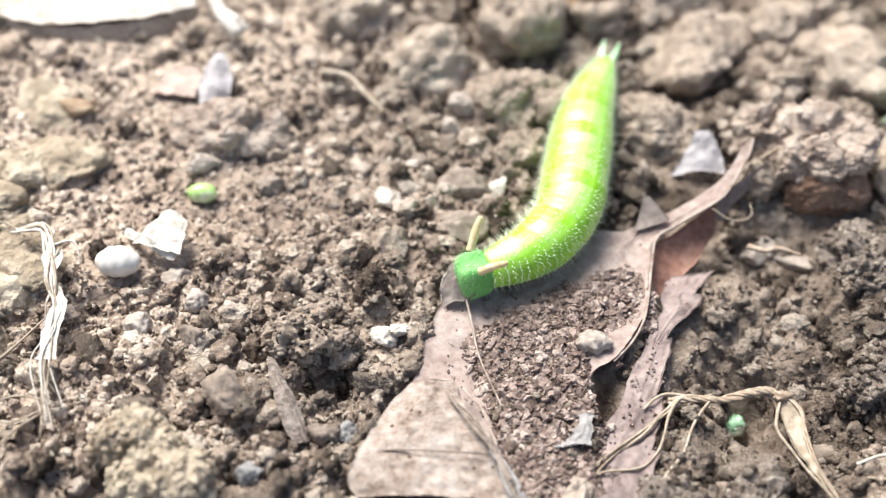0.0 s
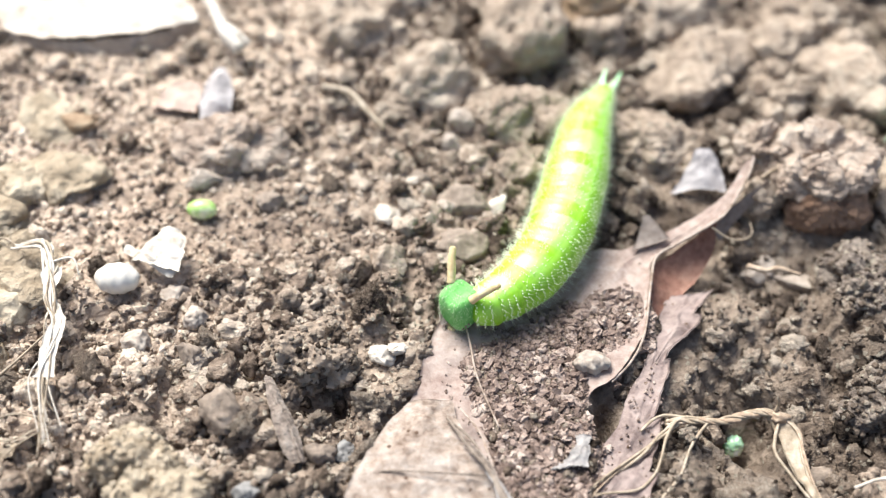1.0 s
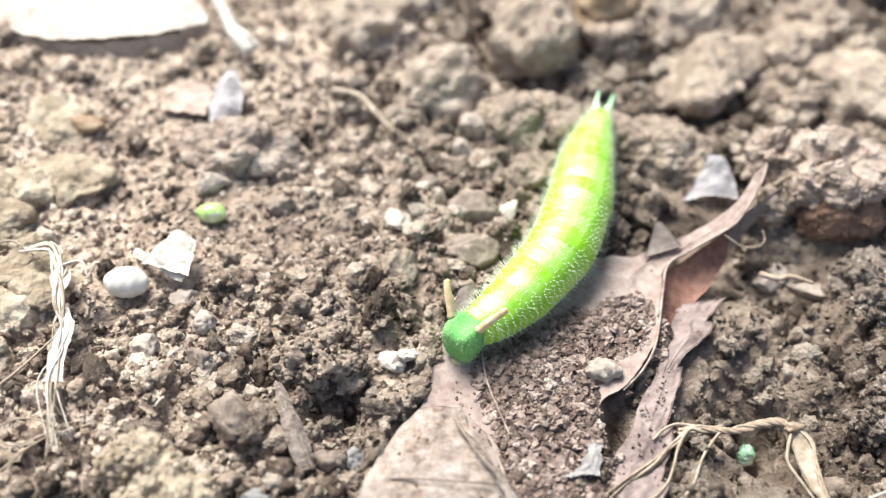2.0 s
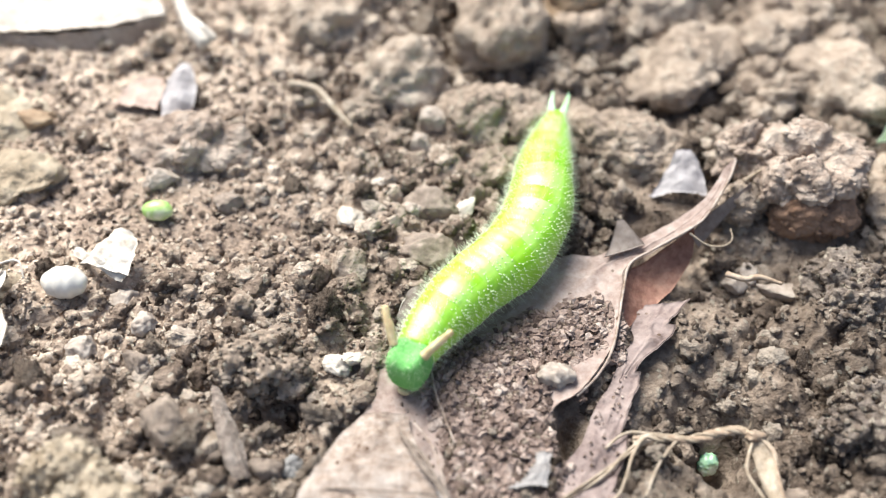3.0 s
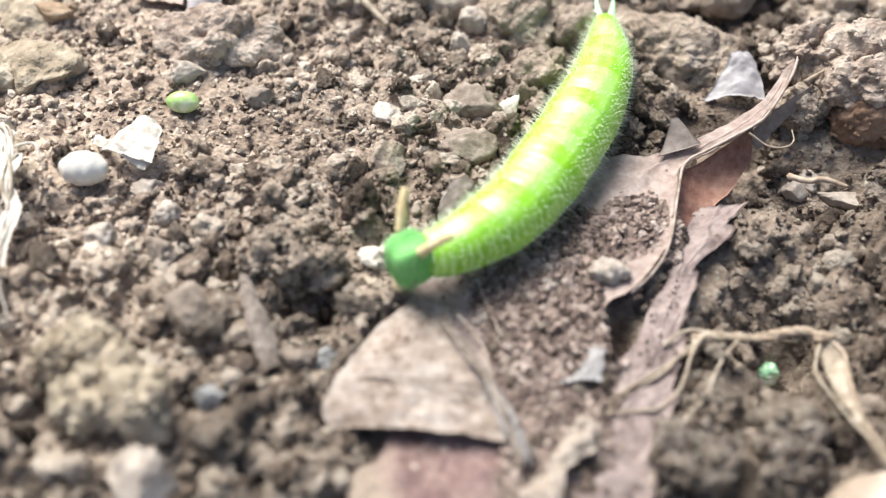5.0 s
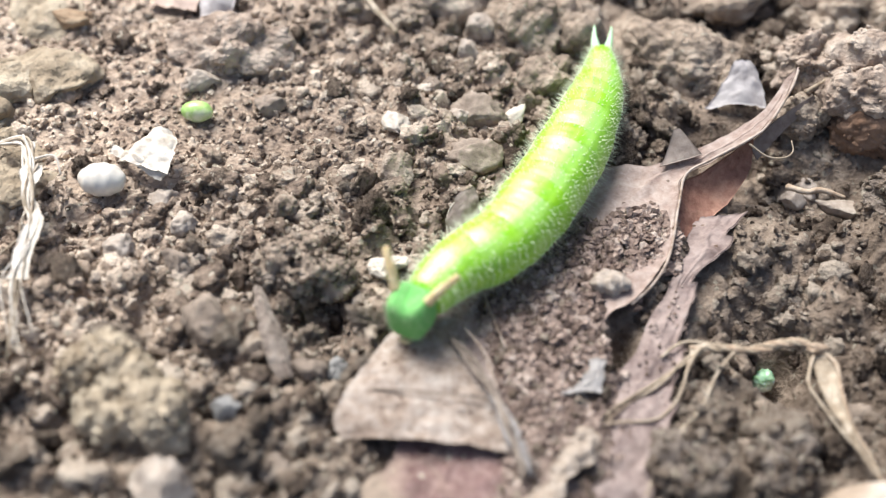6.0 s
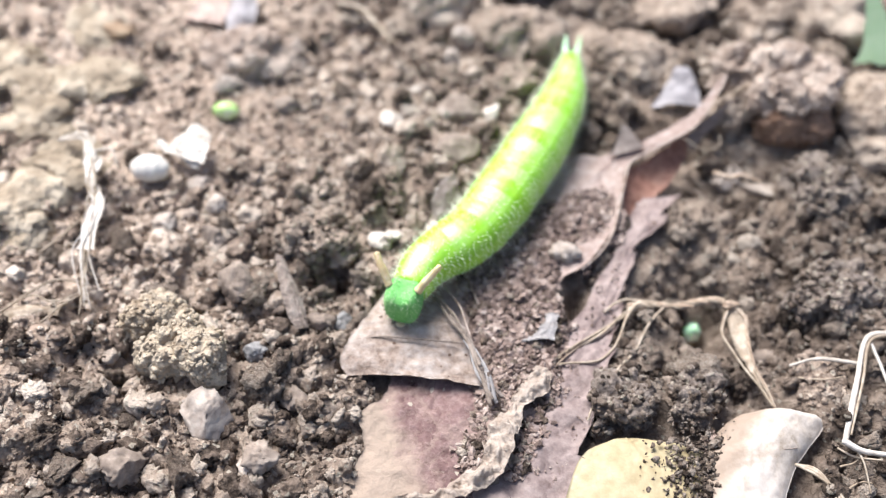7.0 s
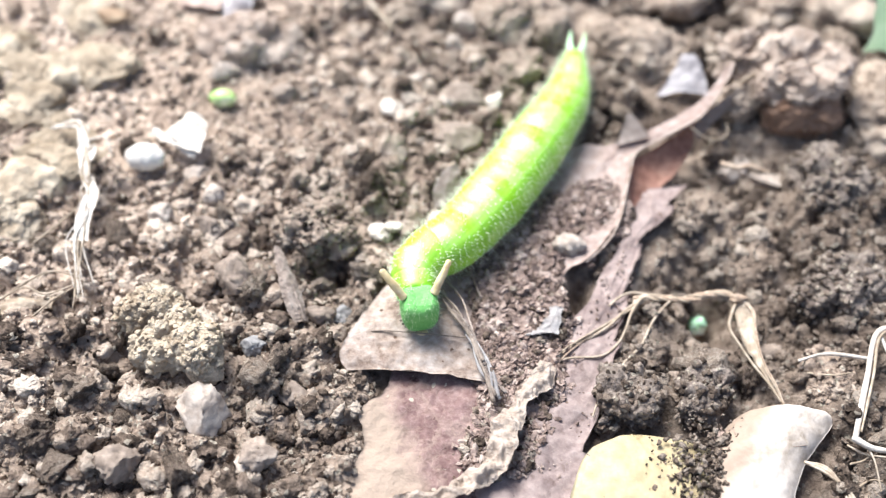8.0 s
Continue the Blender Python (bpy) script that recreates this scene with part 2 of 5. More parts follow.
leaf_thin = shader("leaf_thin", [(0.33, (0.2, 0.15, 0.125)), (0.5, (0.38, 0.32, 0.285)), (0.7, (0.56, 0.49, 0.44))], fine=1100, coarse=160, rough=0.7, bump=0.4, trans=0.5, spec=0.3, veins=0.4, vein_rgb=(0.5, 0.43, 0.38))
leaf_yellow = shader("leaf_yellow", [(0.3, (0.27, 0.2, 0.11)), (0.42, (0.39, 0.315, 0.18)), (0.55, (0.46, 0.392, 0.245)), (0.75, (0.54, 0.48, 0.345))], fine=700, coarse=90, rough=0.68, bump=0.4, trans=0.12, spec=0.25, veins=0.6, vein_rgb=(0.32, 0.24, 0.13), spots=0.09)
leaf_white = shader("leaf_white", [(0.34, (0.3, 0.24, 0.18)), (0.42, (0.46, 0.39, 0.32)), (0.52, (0.58, 0.51, 0.44)), (0.68, (0.68, 0.63, 0.57))], fine=1000, coarse=110, rough=0.7, bump=0.4, trans=0.1, spec=0.3)
leaf_stained = shader("leaf_stained", [(0.34, (0.3, 0.24, 0.18)), (0.42, (0.46, 0.39, 0.32)), (0.52, (0.58, 0.51, 0.44)), (0.68, (0.68, 0.63, 0.57))], fine=1000, coarse=110, rough=0.7, bump=0.4, trans=0.1, spec=0.3)
petal_grey = shader("petal_grey", [(0.3, (0.3, 0.27, 0.268)), (0.5, (0.5, 0.462, 0.458)), (0.7, (0.64, 0.605, 0.6))], fine=700, coarse=140, rough=0.6, bump=0.4, trans=0.25, spots=0.05)
petal_pink = shader("petal_pink", [(0.3, (0.28, 0.19, 0.15)), (0.5, (0.44, 0.33, 0.275)), (0.7, (0.56, 0.45, 0.385))], fine=700, coarse=140, rough=0.65, bump=0.4, trans=0.15)
straw_tan = shader("straw_tan", [(0.3, (0.16, 0.11, 0.07)), (0.48, (0.36, 0.285, 0.205)), (0.7, (0.58, 0.5, 0.4))], fine=1200, coarse=150, rough=0.55, bump=0.5, spec=0.4, trans=0.15)
stem_brown = shader("stem_brown", [(0.3, (0.13, 0.078, 0.048)), (0.48, (0.33, 0.238, 0.165)), (0.7, (0.56, 0.47, 0.37))], fine=1500, coarse=220, rough=0.6, bump=0.6, spec=0.4)
fibre_white = shader("fibre_white", [(0.3, (0.3, 0.25, 0.19)), (0.46, (0.5, 0.44, 0.37)), (0.62, (0.66, 0.61, 0.54))], fine=1200, coarse=150, rough=0.55, bump=0.5, spec=0.4)
scrap_grey = shader("scrap_grey", [(0.32, (0.12, 0.104, 0.098)), (0.45, (0.29, 0.268, 0.258)), (0.6, (0.46, 0.435, 0.42))], fine=1100, coarse=200, rough=0.6, bump=0.5, trans=0.25, veins=0.6, vein_rgb=(0.4, 0.375, 0.35), spots=0.15)
twig_brown = shader("twig_brown", [(0.3, (0.08, 0.06, 0.045)), (0.5, (0.22, 0.175, 0.14)), (0.7, (0.38, 0.32, 0.27))], fine=1400, coarse=200, rough=0.75, bump=0.7)
splinter_wood = shader("splinter_wood", [(0.33, (0.08, 0.062, 0.05)), (0.48, (0.225, 0.18, 0.15)), (0.66, (0.42, 0.36, 0.31))], fine=1500, coarse=500, rough=0.8, bump=1.0, depth=0.0006)
shell_white = shader("shell_white", [(0.3, (0.48, 0.43, 0.37)), (0.5, (0.64, 0.6, 0.54)), (0.7, (0.74, 0.71, 0.66))], fine=700, coarse=160, rough=0.35, bump=0.1, spec=0.5)
crumple_tan = shader("crumple_tan", [(0.33, (0.2, 0.14, 0.1)), (0.45, (0.38, 0.305, 0.245)), (0.62, (0.54, 0.46, 0.39))], fine=1400, coarse=320, rough=0.7, bump=1.0, depth=0.0006, trans=0.12)
green_leaf = shader("green_leaf", [(0.3, (0.55, 0.72, 0.53)), (0.55, (0.7, 0.83, 0.67)), (0.8, (0.8, 0.88, 0.76))], fine=700, coarse=120, rough=0.45, bump=0.2, trans=0.55)
seed_green = shader("seed_green", [(0.35, (0.2, 0.42, 0.08)), (0.5, (0.42, 0.6, 0.2)), (0.62, (0.75, 0.8, 0.55))], fine=500, coarse=220, rough=0.3, bump=0.1, spec=0.6)
bead_green = shader("bead_green", [(0.38, (0.12, 0.3, 0.17)), (0.5, (0.4, 0.62, 0.42)), (0.6, (0.72, 0.82, 0.7))], fine=500, coarse=200, rough=0.25, bump=0.1, spec=0.7, sss=0.3)
head_skin = shader("head_skin", [(0.3, (0.1, 0.37, 0.08)), (0.5, (0.17, 0.47, 0.13)), (0.7, (0.27, 0.57, 0.21))], fine=2200, coarse=400, rough=0.7, bump=0.8, depth=0.0003, spec=0.2, sss=0.1)
horn_skin = shader("horn_skin", [(0.3, (0.44, 0.31, 0.15)), (0.5, (0.62, 0.5, 0.29)), (0.7, (0.74, 0.64, 0.44))], fine=2000, coarse=400, rough=0.5, bump=0.4, depth=0.0001, sss=0.1)
bristle_white = shader("bristle_white", [(0.3, (0.7, 0.85, 0.5)), (0.6, (0.85, 0.92, 0.7))], fine=900, coarse=300, rough=0.35, bump=0.0, spec=0.5)
bristle_green = shader("bristle_green", [(0.3, (0.42, 0.66, 0.32)), (0.6, (0.66, 0.82, 0.52))], fine=900, coarse=300, rough=0.4, bump=0.0)
tail_skin = shader("tail_skin", [(0.3, (0.3, 0.6, 0.3)), (0.6, (0.5, 0.75, 0.48))], fine=900, coarse=300, rough=0.4, bump=0.1, sss=0.2)


def body_skin():
    """Lime skin with fine lengthwise yellow-green lines, pale flecks and painted highlights along the back."""
    m = shader("body_skin", [(0.28, (0.145, 0.41, 0.001)), (0.5, (0.235, 0.54, 0.002)), (0.72, (0.33, 0.64, 0.005))], fine=1500, coarse=230, rough=0.46,
               bump=0.35, depth=0.00012, spec=0.5, sss=0.12)
    nt = m.node_tree
    b = nt.nodes["Principled BSDF"]
    old = b.inputs["Base Color"].links[0].from_socket
    tc = nt.nodes["Texture Coordinate"]
    mp = nt.nodes.new("ShaderNodeMapping")
    mp.inputs["Scale"].default_value = (1.0, 0.12, 0.0)
    nt.links.new(tc.outputs["Object"], mp.inputs["Vector"])
    w = nt.nodes.new("ShaderNodeTexWave")
    w.wave_type, w.bands_direction = "BANDS", "X"
    w.inputs["Scale"].default_value, w.inputs["Distortion"].default_value = 260, 1.2
    nt.links.new(mp.outputs[0], w.inputs["Vector"])
    rp = nt.nodes.new("ShaderNodeValToRGB")
    rp.color_ramp.elements[0].position, rp.color_ramp.elements[1].position = 0.55, 0.9
    rp.color_ramp.elements[1].color = (0.32, 0.32, 0.32, 1)
    nt.links.new(w.outputs["Fac"], rp.inputs["Fac"])
    mx = nt.nodes.new("ShaderNodeMix")
    mx.data_type = "RGBA"
    nt.links.new(rp.outputs["Color"], mx.inputs["Factor"])
    nt.links.new(old, mx.inputs["A"])
    mx.inputs["B"].default_value = (0.42, 0.76, 0.1, 1)
    gl = nt.nodes.new("ShaderNodeTexNoise")
    gl.inputs["Scale"].default_value, gl.inputs["Detail"].default_value = 230, 3
    info, apart = nt.nodes.new("ShaderNodeObjectInfo"), nt.nodes.new("ShaderNodeVectorMath")
    apart.operation = "ADD"                      # no two rings are blotched alike
    nt.links.new(tc.outputs["Object"], apart.inputs[0])
    nt.links.new(info.outputs["Random"], apart.inputs[1])
    nt.links.new(apart.outputs[0], gl.inputs["Vector"])
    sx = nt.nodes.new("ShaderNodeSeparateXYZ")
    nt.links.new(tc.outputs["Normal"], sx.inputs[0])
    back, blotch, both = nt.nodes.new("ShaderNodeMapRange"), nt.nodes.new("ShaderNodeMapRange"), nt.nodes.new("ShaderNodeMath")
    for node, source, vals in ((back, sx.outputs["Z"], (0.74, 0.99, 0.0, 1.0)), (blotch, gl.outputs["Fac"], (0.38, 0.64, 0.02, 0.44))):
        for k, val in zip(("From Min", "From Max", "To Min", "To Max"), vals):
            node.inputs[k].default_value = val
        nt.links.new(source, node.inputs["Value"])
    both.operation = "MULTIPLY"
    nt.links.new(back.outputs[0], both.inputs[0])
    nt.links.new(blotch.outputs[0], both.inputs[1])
    mz = nt.nodes.new("ShaderNodeMix")          # pale blotches along the back, partly white highlights painted into the skin
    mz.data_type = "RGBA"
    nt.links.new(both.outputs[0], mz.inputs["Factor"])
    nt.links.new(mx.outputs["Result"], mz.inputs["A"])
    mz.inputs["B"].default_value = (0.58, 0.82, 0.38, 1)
    nt.links.new(mz.outputs["Result"], b.inputs["Base Color"])
    gm = nt.nodes.new("ShaderNodeMapRange")
    for k, val in zip(("From Min", "From Max", "To Min", "To Max"), (0.4, 0.6, 0.05, 0.9)):
        gm.inputs[k].default_value = val
    nt.links.new(gl.outputs["Fac"], gm.inputs["Value"])
    nt.links.new(gm.outputs[0], b.inputs["Coat Weight"])
    b.inputs["Coat IOR"].default_value, b.inputs["Coat Roughness"].default_value = 1.65, 0.52
    return m


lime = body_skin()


# ---- noise ----
def lattice(ix, iy, iz, seed):
    h = (ix.astype(np.int64) * 374761393 + iy.astype(np.int64) * 668265263 + iz.astype(np.int64) * 2147483647 + seed * 974634777) & 0xFFFFFFFF
    h = ((h ^ (h >> 13)) * 1274126177) & 0xFFFFFFFF
    h = ((h ^ (h >> 16)) * 2246822519) & 0xFFFFFFFF
    return ((h ^ (h >> 15)) & 0xFFFFFF) / float(0xFFFFFF)


def vnoise(p, seed=0):
    """Smooth value noise, -1 to 1, of points (n, 3)."""
    i = np.floor(p).astype(np.int64)
    f = p - i
    f = f * f * f * (f * (f * 6 - 15) + 10)
    out = 0
    for dx in (0, 1):
        for dy in (0, 1):
            for dz in (0, 1):
                w = (f[:, 0] if dx else 1 - f[:, 0]) * (f[:, 1] if dy else 1 - f[:, 1]) * (f[:, 2] if dz else 1 - f[:, 2])
                out = out + w * lattice(i[:, 0] + dx, i[:, 1] + dy, i[:, 2] + dz, seed)
    return out * 2 - 1


def fbm(p, octaves=4, seed=0, gain=0.55):
    out, a, s = 0, 1.0, 0.0
    for k in range(octaves):
        out = out + a * vnoise(p * 2.03 ** k + 17.3 * k, seed + k)
        s += a
        a *= gain
    return out / s


def cells(x, y, size, seed):
    """Distance to the nearest scattered point, in cells, and that cell's random number."""
    u, v = x / size, y / size
    iu, iv = np.floor(u).astype(np.int64), np.floor(v).astype(np.int64)
    best, rnd = np.full(u.shape, 9.0), np.zeros(u.shape)
    zero = np.zeros_like(iu)
    for dx in (-1, 0, 1):
        for dy in (-1, 0, 1):
            cx, cy = iu + dx, iv + dy
            px, py = cx + lattice(cx, cy, zero, seed), cy + lattice(cx, cy, zero + 1, seed)
            d = np.hypot(px - u, py - v)
            near = d < best
            best = np.where(near, d, best)
            rnd = np.where(near, lattice(cx, cy, zero + 2, seed), rnd)
    return best, rnd


def near_line(x, y, a, b):
    """Distance of points to a stretch of line."""
    ax, ay, bx, by = *a, *b
    t = np.clip(((x - ax) * (bx - ax) + (y - ay) * (by - ay)) / ((bx - ax) ** 2 + (by - ay) ** 2), 0, 1)
    return np.hypot(x - ax - t * (bx - ax), y - ay - t * (by - ay))


def ramp01(v, lo, hi):
    t = np.clip((v - lo) / (hi - lo), 0, 1)
    return t * t * (3 - 2 * t)


# ---- the lie of the land ----
def lie(x, y):
    return 0.02 + 0.09 * (y - 7) - 0.04 * x


LEAF_BED = [((2.7, 7.75), (2.15, 7.1), 0.28), ((2.0, 7.1), (1.2, 6.6), 0.5), ((1.3, 6.5), (0.3, 5.5), 0.5), ((2.4, 6.7), (1.95, 5.7), 0.13),
            ((1.75, 5.5), (1.2, 3.6), 0.2), ((0.22, 6.6), (0.12, 5.7), 0.16), ((0.1, 5.2), (0.1, 4.7), 0.5), ((0.2, 4.5), (0.1, 3.2), 0.45), ((0.9, 3.9), (0.8, 3.0), 0.35)]
SOIL_ON_LEAF = [((1.8, 6.62), (1.25, 6.3), 0.3), ((0.95, 6.2), (0.58, 5.95), 0.2), ((1.25, 6.2), (0.72, 5.75), 0.24), ((1.25, 5.9), (1.08, 5.2), 0.34), ((0.75, 5.6), (0.75, 5.15), 0.14), ((1.08, 5.3), (0.95, 4.5), 0.3), ((0.85, 4.5), (0.68, 3.8), 0.18), ((1.2, 4.5), (0.98, 3.85), 0.15)]
YELLOW_BED = [((2.2, 3.6), (2.2, 2.6), 0.75), ((3.2, 4.1), (3.0, 3.0), 0.5)]


PADS = [(-0.5, 7.75, 0.24), (0.6, 8.0, 0.24), (-0.42, 6.14, 0.28), (-0.2, 8.3, 0.15), (-2.97, 6.78, 0.3), (-2.6, 7.1, 0.35), (-2.36, 7.84, 0.22), (0.31, 9.19, 0.25), (0.17, 8.84, 0.2),
        (-2.7, 6.18, 0.17), (-2.23, 6.47, 0.17), (0.3, 8.0, 0.25), (0.33, 7.4, 0.3), (-2.8, 9.4, 0.4), (2.8, 8.4, 0.4), (-0.43, 7.16, 0.22), (-0.15, 6.95, 0.2), (-2.42, 4.86, 0.36), (-2.02, 4.5, 0.36), (3.95, 8.2, 0.6)]      # level spots under loose things


def padded(x, y):
    """1 on a level spot, falling to 0 outside."""
    out = np.zeros_like(x)
    for px, py, r in PADS:
        out = np.maximum(out, np.exp(-(((x - px) ** 2 + (y - py) ** 2) / r ** 2) ** 2))
    return out


def bed(x, y, zones):
    """1 inside the zones, falling to 0 outside."""
    wob = 0.07 * fbm(np.stack([x * 3.1, y * 3.1, 0 * x], -1), 3, 91)
    out = np.zeros_like(x)
    for a, b, r in zones:
        out = np.maximum(out, 1 - ramp01(near_line(x, y, a, b) + wob, r, r + 0.16))
    return out


def crusted(x, y):
    """1 where the soil has a smooth dry crust, 0 where it is loose."""
    n = 0.8 * fbm(np.stack([x, y, 0 * x], -1) * 0.5, 2, 41)
    return np.maximum(ramp01(-x - 2.4 + n, 0, 1.2) * ramp01(y, 5.6, 6.6), ramp01(-x - 0.4 + n, 0, 1.4) * ramp01(y, 6.3, 7.6))


def ground_height(x, y):
    p = np.stack([x, y, 0 * x], -1)
    crust = crusted(x, y)
    right = ramp01(x, 2.2, 3.2)
    core = 1 - ramp01(np.hypot(x, y - 7.5), 14, 30)
    z = lie(x, y) * core + 0.11 * fbm(p / 2.4, 4, 5)
    for size, amp, seed in ((0.85, 0.16, 7), (0.42, 0.135, 8), (0.21, 0.095, 9), (0.1, 0.05, 10)):
        warp = 0.25 * size
        qx, qy = x + warp * fbm(p / size, 2, seed + 30), y + warp * fbm(p / size + 50, 2, seed + 31)
        d, r = cells(qx, qy, size, seed)
        dome = np.sqrt(np.clip(1 - (d / 0.72) ** 2, 0, 1)) * (0.45 + 0.75 * r)
        k = 1 - 0.66 * crust + (0.35 * right if size > 0.3 else 0)
        z = z + amp * k * (dome - 0.55) * core
    z = z + (0.022 * fbm(p * 13, 3, 66) + 0.03 * (0.4 - np.abs(fbm(p * 4.3, 3, 67)))) * core
    z = z - 0.26 * np.exp(-((x - 3.1) ** 2 / 0.5 + (y - 5.4) ** 2 / 0.7))
    z = z - 0.62 * np.exp(-((x - 2.92) ** 2 + (y - 5.66) ** 2) / 0.13)           # the hole with the green bead
    z = z - 0.28 * np.exp(-((x - 3.1) ** 2 / 0.9 + (y - 7.6) ** 2 / 0.25))         # hollow under the leaf's raised tip
    z = z - 0.25 * np.exp(-((x + 0.85) ** 2 / 0.08 + (y - 5.6) ** 2 / 0.12))       # dark gap beside the splinter
    z = z - 0.22 * np.exp(-((x - 0.2) ** 2 / 0.08 + (y - 6.35) ** 2 / 0.1))
    z = z - 0.2 * np.exp(-((x + 2.55) ** 2 / 0.1 + (y - 4.45) ** 2 / 0.06))        # shaded hollow beside the ochre clod
    z = z + (lie(x, y) - 0.02 - z) * 0.9 * padded(x, y)
    leaf = bed(x, y, LEAF_BED)
    flat = lie(x, y) - 0.07 + 0.02 * fbm(p * 2, 2, 71)
    z = z * (1 - leaf) + np.minimum(z, flat) * leaf
    top = bed(x, y, SOIL_ON_LEAF)
    grit = lie(x, y) + 0.095 + 0.035 * fbm(p * 2.2, 3, 72)
    z = z * (1 - top) + grit * top
    crack = np.exp(-((x - 1.57) / 0.1) ** 2 - ((y - 5.62) / 0.26) ** 2)       # dark crack in the leaf
    z = z - 0.45 * crack
    yel = bed(x, y, YELLOW_BED)
    z = z * (1 - yel) + np.minimum(z, lie(x, y) - 0.1) * yel
    body = 1 - ramp01(near_line(x, y, (1.2, 7.3), (1.75, 9.6)), 0.15, 0.5)
    return z - np.maximum(z - (lie(x, y) - 0.02), 0) * body


# ---- mesh helpers ----
def mesh(name, verts, faces, material, smooth=True):
    me = bpy.data.meshes.new(name)
    v = np.asarray(verts, float) * CM
    f = np.asarray(faces, np.int64)
    n, k = f.shape
    me.vertices.add(len(v))
    me.vertices.foreach_set("co", v.ravel())
    me.loops.add(n * k)
    me.loops.foreach_set("vertex_index", f.ravel().astype(np.int32))
    me.polygons.add(n)
    me.polygons.foreach_set("loop_start", (np.arange(n) * k).astype(np.int32))
    me.polygons.foreach_set("use_smooth", np.full(n, smooth))
    me.update(calc_edges=True)
    me.validate()
    me.materials.append(material)
    return me


def part(name, vf, material, parent, label="", smooth=True):
    ob = new(name, mesh(name, *vf, material, smooth))
    ob.parent = parent
    return tagged(ob, label)


def thing(name, vf, material, at=(0, 0, 0), label="", category="", group="", smooth=True, kind=""):
    ob = new(name, mesh(name, *vf, material, smooth))
    ob.location = Vector(at) * CM
    return tagged(ob, label, category, group, kind)


def group_thing(name, at, label, category, group=""):
    ob = new(name)
    ob.empty_display_size = 0.005
    ob.location = Vector(at) * CM
    return tagged(ob, label, category, group)


def ico(level):
    bm = bmesh.new()
    bmesh.ops.create_icosphere(bm, subdivisions=level, radius=1.0)
    v = np.array([q.co[:] for q in bm.verts])
    f = np.array([[q.index for q in p.verts] for p in bm.faces])
    bm.free()
    return v, f


ICO = {k: ico(k) for k in (1, 2, 3, 4, 5, 6)}


def lump(level, seed, rough=0.28, knobs=0.0, size=(1, 1, 1), fine=0.0, cuts=0):
    """A rounded, knobbly stone or clod."""
    v, f = ICO[level]
    r = 1 + rough * fbm(v * 1.3 + seed * 3.7, 4, seed)
    if knobs:
        n = vnoise(v * 3.1 + seed, seed + 5)
        r = r + knobs * (1 - np.abs(n)) ** 2 - knobs * 0.5 + knobs * 0.6 * vnoise(v * 7.3, seed + 6)
    w = v * r[:, None]
    if cuts:
        rng = np.random.default_rng(seed)
        for _ in range(cuts):
            n = rng.normal(size=3)
            n /= np.linalg.norm(n)
            over = np.clip(w @ n - rng.uniform(0.5, 0.85), 0, None)
            w = w - 0.88 * over[:, None] * n
    if fine:
        w = w + v * (fine * fbm(w * 9, 3, seed + 9))[:, None]
    return w * np.array(size), f


def cells3(p, seed):
    """Distance of points (n, 3) to the nearest of scattered points, in cells."""
    i = np.floor(p).astype(np.int64)
    best = np.full(len(p), 9.0)
    for dx in (-1, 0, 1):
        for dy in (-1, 0, 1):
            for dz in (-1, 0, 1):
                c = i + (dx, dy, dz)
                q = c + np.stack([lattice(c[:, 0], c[:, 1], c[:, 2], seed + k) for k in range(3)], -1)
                best = np.minimum(best, np.linalg.norm(q - p, axis=1))
    return best


def aggregate(level, seed, size, knob=0.3):
    """A clod of soil: many crumbs grown together, with pits between them."""
    v, f = ICO[level]
    rng = np.random.default_rng(seed)
    r = 1.05 + 0.42 * fbm(v * 1.2 + seed * 3.7, 5, seed)
    w = v * r[:, None]
    for _ in range(5):
        n = rng.normal(size=3)
        n /= np.linalg.norm(n)
        w = w - 0.8 * np.clip(w @ n - rng.uniform(0.6, 0.9), 0, None)[:, None] * n
    base = w * np.array(size)
    w = base + 0.05 * np.stack([fbm(base * 5 + k * 9, 2, seed + k) for k in range(3)], -1)
    out = 0
    for cell, amp in ((0.4, 0.1), (0.19, 0.035), (0.08, 0.022)):
        out = out + amp * (np.sqrt(np.clip(1 - (cells3(w / cell + seed, seed + 11) / 0.85) ** 2, 0, 1)) - 0.6)
    return base + v * (1.5 * knob / 0.3 * (out + 0.05 * fbm(base * 6, 4, seed + 3)))[:, None], f


def spline(points, n):
    """n points evenly along a smooth curve through the given ones."""
    p = np.asarray(points, float)
    q = np.vstack([2 * p[0] - p[1], p, 2 * p[-1] - p[-2]])
    out = []
    for k in range(len(p) - 1):
        a, b, c, d = q[k:k + 4]
        t = np.linspace(0, 1, 16, endpoint=False)[:, None]
        out.append(0.5 * (2 * b + (c - a) * t + (2 * a - 5 * b + 4 * c - d) * t ** 2 + (3 * b - a - 3 * c + d) * t ** 3))
    out = np.vstack(out + [p[-1:]])
    s = np.concatenate([[0], np.cumsum(np.linalg.norm(np.diff(out, axis=0), axis=1))])
    g = np.linspace(0, s[-1], n)
    return np.stack([np.interp(g, s, out[:, k]) for k in range(p.shape[1])], -1)


